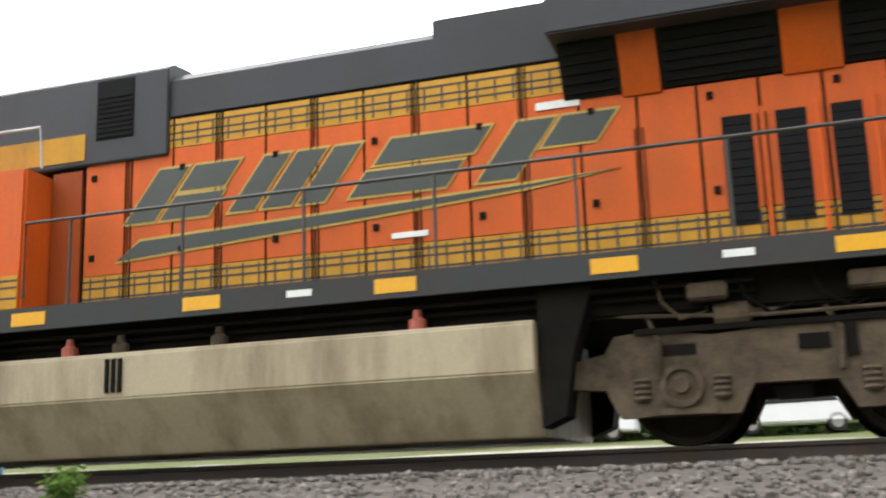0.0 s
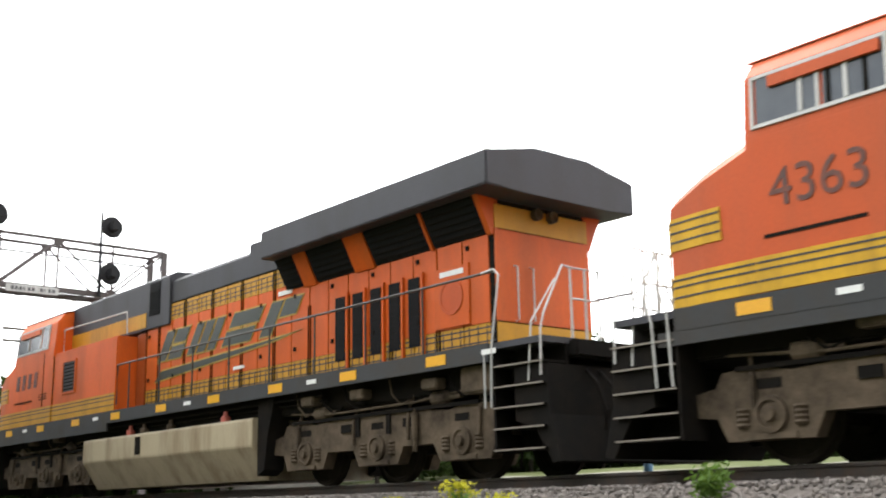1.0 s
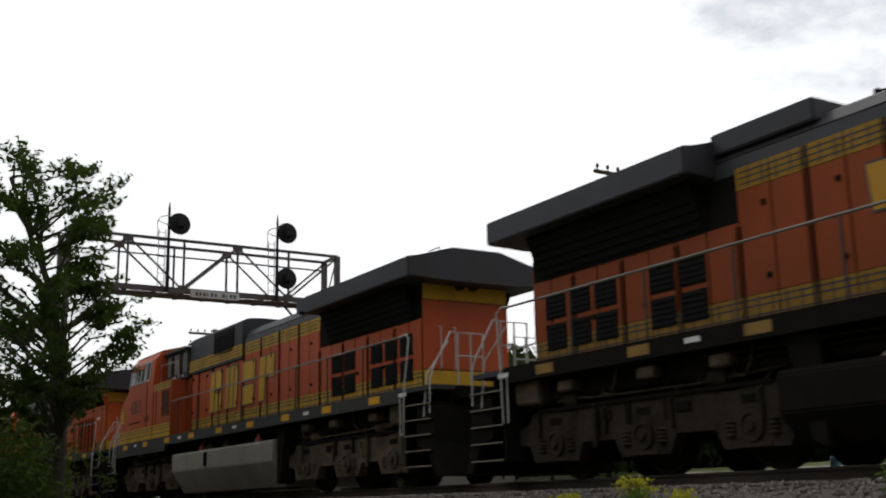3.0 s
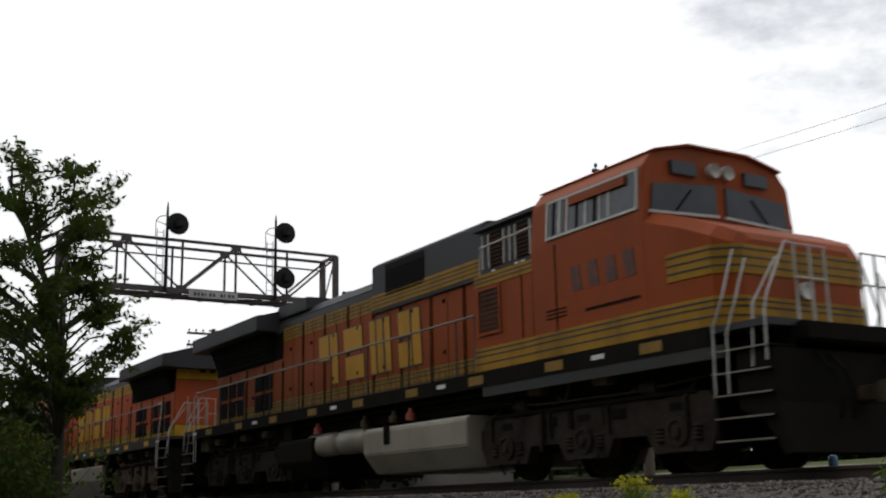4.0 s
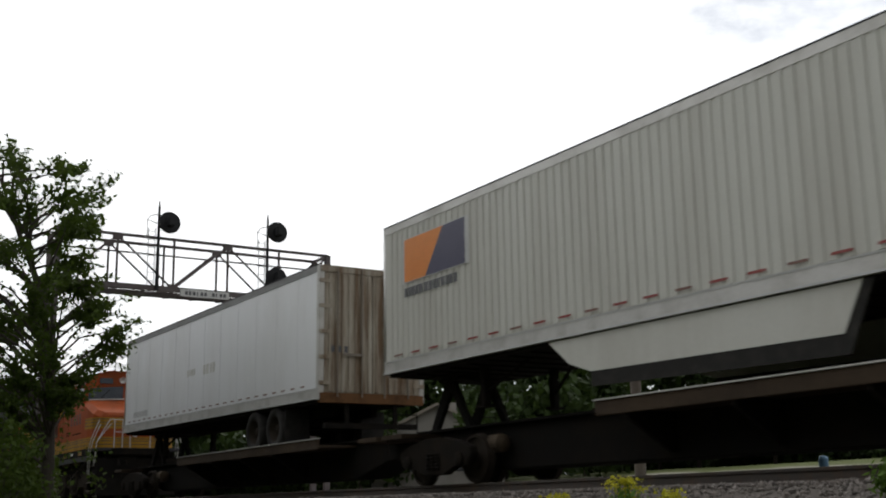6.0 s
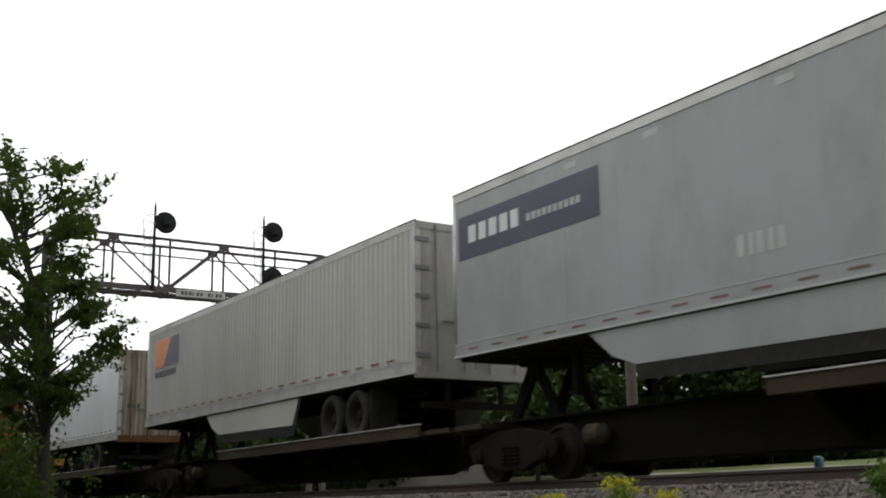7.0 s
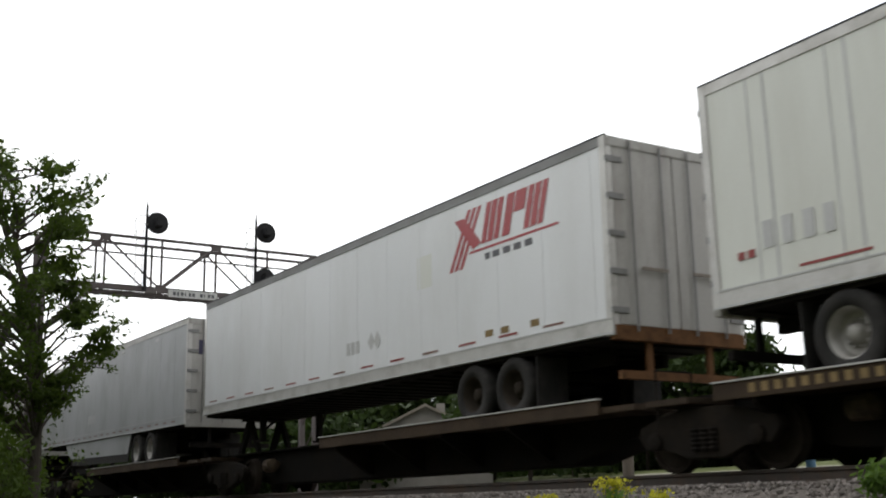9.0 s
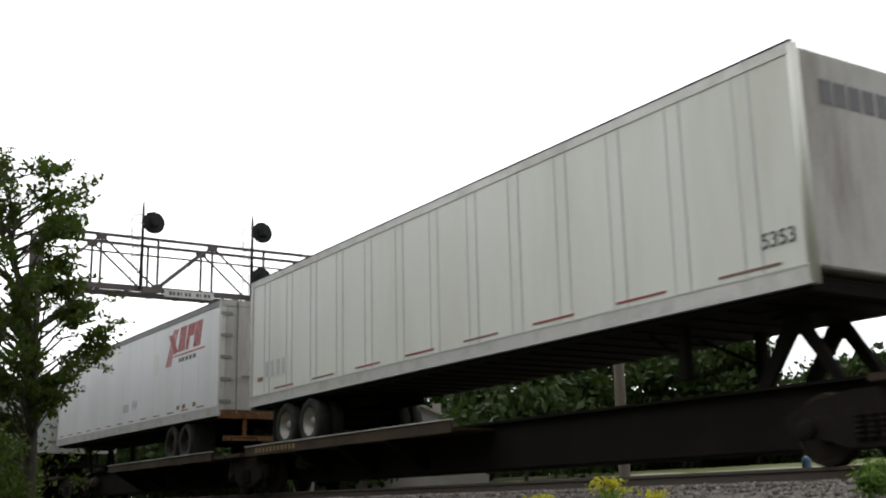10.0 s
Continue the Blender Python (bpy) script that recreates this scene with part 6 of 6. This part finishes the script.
for i, (az, dist, el) in enumerate(((39.3, 110, 5.2), (37.6, 95, 5.6), (36.2, 100, 5.0), (28.0, 120, 3.4), (22.0, 130, 3.6), (15.0, 120, 3.0), (9.0, 125, 3.4), (2.0, 130, 3.1), (-5.0, 120, 3.3))):
    wx, wy = polar(az, dist)
    far_tree(wx, wy, dist * math.tan(radians(el)) - 1.5, 9.0, 200 + i)
for i, az in enumerate(np.arange(-12.0, 93.0, 2.1)):
    dist = 46.0 / max(math.cos(radians(az)), 0.62) + rng_far.uniform(-2.0, 2.0)
    wx, wy = polar(az, dist)
    bush(wx, wy, rng_far.uniform(2.0, 3.4), 300 + i)
woods_rng = np.random.default_rng(77)
spots = []
for i in range(2600):
    wx = woods_rng.uniform(-260, 60)
    wy = 92.0 + woods_rng.uniform(-6, 6)
    spots.append((wx, wy, ground_height(wy) + woods_rng.uniform(0, 1) ** 1.3 * (5.2 + 1.6 * math.sin(wx * 0.21) + 0.9 * math.sin(wx * 0.53))))
v, f = leaf_cloud(spots, 9, 0.75, 0.42, woods_rng, 1.2)
tagged(new("far_woods", blob_mesh("far_woods", v, f, LEAF_FAR)), "dark green belt of far woodland", "woods", kind="stuff")
# unseen tree belt behind the camera, added to block low sky light
spots = []
for i in range(2400):
    wx, wy = woods_rng.uniform(-110, 70), woods_rng.uniform(-22, -13)
    spots.append((wx, wy, ground_height(wy) + woods_rng.uniform(0, 1) * (10.0 + 1.6 * math.sin(wx * 0.17) + 0.9 * math.sin(wx * 0.47))))
# a second added belt, left of the view, shades the train's far end
for i in range(1500):
    wx = woods_rng.uniform(-85, -26)
    wy = woods_rng.uniform(-12, -0.10 * wx - 0.9)
    spots.append((wx, wy, ground_height(wy) + woods_rng.uniform(0, 1) * (9.0 + 1.4 * math.sin(wx * 0.31) + 0.9 * math.sin(wx * 0.83))))
v, f = leaf_cloud(spots, 8, 0.8, 0.5, woods_rng, 1.2)
tagged(new("near_woods", blob_mesh("near_woods", v, f, LEAF_FAR)), "added dark green belt of unseen trees that shades the train's near side", "woods", kind="stuff")
hx, hy = polar(58.6, 66.0)
house(hx, hy, 58)
for az, dist, van in ((1.2, 40.0, False), (11.7, 41.5, False), (18.6, 42.5, False), (-6.0, 41.0, True)):
    cx, cy = polar(az, dist)
    parked_car(cx, cy, 4, van)

# ---- the train ----
TRAIN = []           # thing, its place along the train, height, tilt, turn


def on_train(ob, x, z=0.0, tilt=0.0, turn=0.0):
    TRAIN.append((ob, x, z, tilt, turn))
    return ob


lead = on_train(tagged(locomotive("new"), "orange and charcoal diesel locomotive with a dark slanted swoosh logo", "locomotive", "locomotives of the train"), -5.93)
second = on_train(tagged(locomotive("old"), "faded orange diesel locomotive with yellow stripes and block logo", "locomotive", "locomotives of the train"), 16.68)
third = on_train(tagged(locomotive("tanks"), "faded orange diesel locomotive running backwards, with air reservoirs", "locomotive", "locomotives of the train"), 39.45, turn=180)

FLOOR = {}
for style, nose, length, z_nose, z_rear, height, axles, skin, door, bright, label in (
        ("smooth", 52.65, 14.6, 2.09, 1.91, 2.94, (10.9, 12.15), WHITE, DOOR_RUST, False, "smooth white box trailer with rust-streaked rear doors"),
        ("ribbed", 70.17, 16.2, 2.10, 2.0, 2.88, (12.6, 13.75), CREAM, DOOR_GREY, False, "cream ribbed box trailer with an orange and blue sign"),
        ("grey", 87.68, 16.45, 2.10, 1.93, 2.89, (12.05, 13.35), GREY, DOOR_GREY, True, "grey box trailer with a navy panel and side skirts"),
        ("xtra", 105.43, 16.25, 2.04, 1.95, 2.93, (12.6, 13.75), WHITE, DOOR_GREY, False, "white box trailer with red slanted lettering shapes"),
        ("posts", 140.04, 16.44, 2.05, 1.97, 2.98, (13.3, 14.5), WHITE_OLD, DOOR_GREY, True, "dull white box trailer with faint side posts")):
    tr = trailer(style, length, height, skin, axles, door, label)
    fall = (z_nose - z_rear) / length
    trailer_wheels(tr, axles, [z_nose - fall * a - (DECK_Z + 0.5) for a in axles], bright)
    on_train(tr, nose, z_nose, math.degrees(math.asin(fall)), 180 if style == "posts" else 0)
    FLOOR[style] = (tr, z_nose)
    W = 1.29
    for s in (-1, 1):
        yy = sorted((s * (W + 0.001), s * (W + 0.006)))
        if style == "smooth":
            bars("number_bar", LETTER_PALE, tr, "", 1.0, 0.42, (0.16,) * 9, 0.17, s, W)
            bars("number_bar", CREAM, tr, "faint fleet number", 6.0, 1.25, (0.2, 0.14, 0.2, 0.16), 0.18, s, W, 0.4)
            bars("number_bar", CREAM, tr, "", 7.3, 1.2, (0.22, 0.3, 0.18, 0.28), 0.26, s, W, 0.4)
        if style == "ribbed":
            o = W + 0.022
            sign = part("sign_panel", prism(nb(), [(0.78, 1.64), (3.1, 1.64), (3.1, 2.5), (0.78, 2.5)], "y", *sorted((s * o, s * (o + 0.008)))), LETTER_PALE, tr, "grey sign panel")
            o += 0.008
            part("orange_field", prism(nb(), [(0.86, 1.66), (1.62, 1.66), (2.25, 2.48), (0.86, 2.48)], "y", *sorted((s * o, s * (o + 0.004)))), ORANGE_SIGN, sign, "orange slanted field")
            part("blue_field", prism(nb(), [(1.62, 1.66), (2.98, 1.66), (2.98, 2.48), (2.25, 2.48)], "y", *sorted((s * o, s * (o + 0.004)))), BLUE, sign, "navy slanted field")
            bars("lettering_bar", LETTER, tr, "grey lettering bar", 0.85, 1.38, (0.14, 0.1, 0.16, 0.12, 0.2, 0.16, 0.16, 0.1, 0.16, 0.16, 0.12, 0.16, 0.14), 0.17, s, W + 0.022, 0.25)
        if style == "grey":
            sign = part("navy_panel", box(nb(), 0.18, 4.0, *yy, 1.68, 2.45), BLUE, tr, "navy panel with pale bars")
            bars("lettering_bar", WHITE, sign, "pale lettering bar", 0.5, 1.95, (0.32, 0.3, 0.32, 0.32, 0.3), 0.3, s, W + 0.006, 0.28)
            bars("lettering_bar", LETTER_PALE, sign, "", 2.2, 1.98, (0.14,) * 10, 0.12, s, W + 0.006, 0.3)
            bars("number_bar", LETTER_PALE, tr, "faint pale number bar", 6.6, 0.55, (0.2, 0.12, 0.2, 0.14, 0.22), 0.28, s, W, 0.4)
            for x in (3.2, 5.0, 7.4, 10.2, 13.6):
                part("clearance_lamp", box(nb(), x, x + 0.3, *yy, 2.56, 2.66), LETTER_PALE, tr)
        if style == "xtra":
            red = nb()
            for k in range(3):
                x = 12.0 + k * 0.16
                prism(red, [(x, 1.62), (x + 0.1, 1.62), (x + 0.72, 2.62), (x + 0.62, 2.62)], "y", *yy)
            prism(red, [(12.2, 2.5), (12.5, 2.5), (13.0, 1.98), (12.75, 1.9)], "y", *sorted((s * (W + 0.001), s * (W + 0.007))))
            for x, w in ((13.0, 0.5), (13.6, 0.5), (14.2, 0.5)):
                logo_block(red, x, w, 1.95, 2.62, 0.3, *sorted((s * (W + 0.001), s * (W + 0.008))), "bdb"[int((x - 12.95) / 0.6)])
            box(red, 12.65, 15.1, *yy, 1.84, 1.88)
            part("logo_shape", red, RED, tr, "red slanted block logo")
            bars("lettering_bar", LETTER, tr, "", 13.1, 1.66, (0.22, 0.3, 0.3, 0.3, 0.3), 0.11, s, W, 0.35)
            bars("number_bar", LETTER_PALE, tr, "", 8.1, 0.62, (0.2,) * 3, 0.25, s, W)
            dm = nb()
            for x in (9.0, 9.25):
                prism(dm, [(x, 0.78), (x + 0.13, 0.62), (x + 0.26, 0.78), (x + 0.13, 0.96)], "y", *sorted((s * (W + 0.001), s * (W + 0.006 + (x - 9.0) * 0.01))))
            part("placard", dm, LETTER_PALE, tr, "faded diamond placards")
            for x in (13.05, 13.5, 14.3):
                part("yellow_label", box(nb(), x, x + 0.22, *yy, 0.36, 0.47), FADED, tr, "small yellowed warning label")
            part("stain", box(nb(), 10.9, 11.4, *sorted((s * (W + 0.0005), s * (W + 0.0025))), 1.5, 2.1), WHITE_OLD, tr, "faint patch of removed lettering")
        if style == "posts":
            side_text("5353", 0.27, LETTER, tr, 0.14 if s < 0 else 0.72, 0.54, s, W + 0.007, "fleet_number")
            bars("number_bar", LETTER_PALE, tr, "faded number bar", 14.5, 0.62, (0.28, 0.32, 0.3, 0.3), 0.34, s, W + 0.008, 0.5)
            bars("number_bar", TAPE_RED, tr, "", 15.7, 0.55, (0.16,) * 2, 0.1, s, W + 0.008)
    # marks on the doors and nose
    if style == "smooth":
        part("lettering_bar", box(nb(), length + 0.006, length + 0.012, -1.1, -0.55, 1.02, 1.16), LETTER, tr)
    if style == "grey":
        part("door_panel", box(nb(), length + 0.006, length + 0.012, -1.0, 0.9, 1.9, 2.3), BLUE, tr, "navy door panel")
    if style == "posts":
        for k in range(7):
            part("lettering_bar", box(nb(), -0.038, -0.03, -0.95 + k * 0.27, -0.74 + k * 0.27, 2.25, 2.56), LETTER, tr, "dark lettering bar on the nose")
        vent = nb()
        for y in (-1.12, -0.85):
            tube(vent, [(-0.06, y, 0.9), (-0.06, y, 2.2)], 0.02)
            for k in range(7):
                tube(vent, [(-0.06, y, 1.0 + k * 0.19), (-0.06, y + 0.16, 1.0 + k * 0.19)], 0.012)
        part("nose_fitting", vent, ALU, tr, "metal nose fittings")

# the spine cars under them: start, length, deck from and to, hitch, floor height, truck
for start, length, d0, d1, hitch, style, truck, last in (
        (51.6, 18.3, 6.6, 15.7, 2.0, "smooth", 1.6, None),
        (69.9, 17.6, 6.6, 16.6, 1.3, "ribbed", 1.75, None),
        (87.5, 17.7, 7.1, 16.2, 1.3, "grey", 1.5, None),
        (105.2, 16.9, 7.2, 16.1, 1.3, "xtra", 1.4, None),
        (122.1, 19.4, 1.4, 10.3, 16.9, "posts", 1.0, 18.4)):
    on_train(flat_car(length, d0, d1, hitch, FLOOR[style][1], truck, last), start)

build_ballast()
build_tracks()


# ---- what moves ----
def run(t):
    return SPEED * t - SLOWING * t * t


def motions():
    for ob, x, z, tilt, turn in TRAIN:
        walk(ob, [(t, pose(x - run(t), TRACK, z, 0, tilt, turn)) for t in (0.0, 2.5, 5.0, 7.5, 10.0)])
    # every wheelset turns as its train runs; the backward locomotive's axles turn the other way in its own space
    flipped = set(third.children_recursive)
    for ws, r, (x, y, z) in ROLLING:
        way = 1 if ws in flipped else -1
        rows = []
        for k in range(301):
            t = k / 30
            rows.append((t, Matrix.Translation((x, y, z)) @ Matrix.Rotation(way * run(t) / r, 4, "Y")))
        walk(ws, rows)


motions()
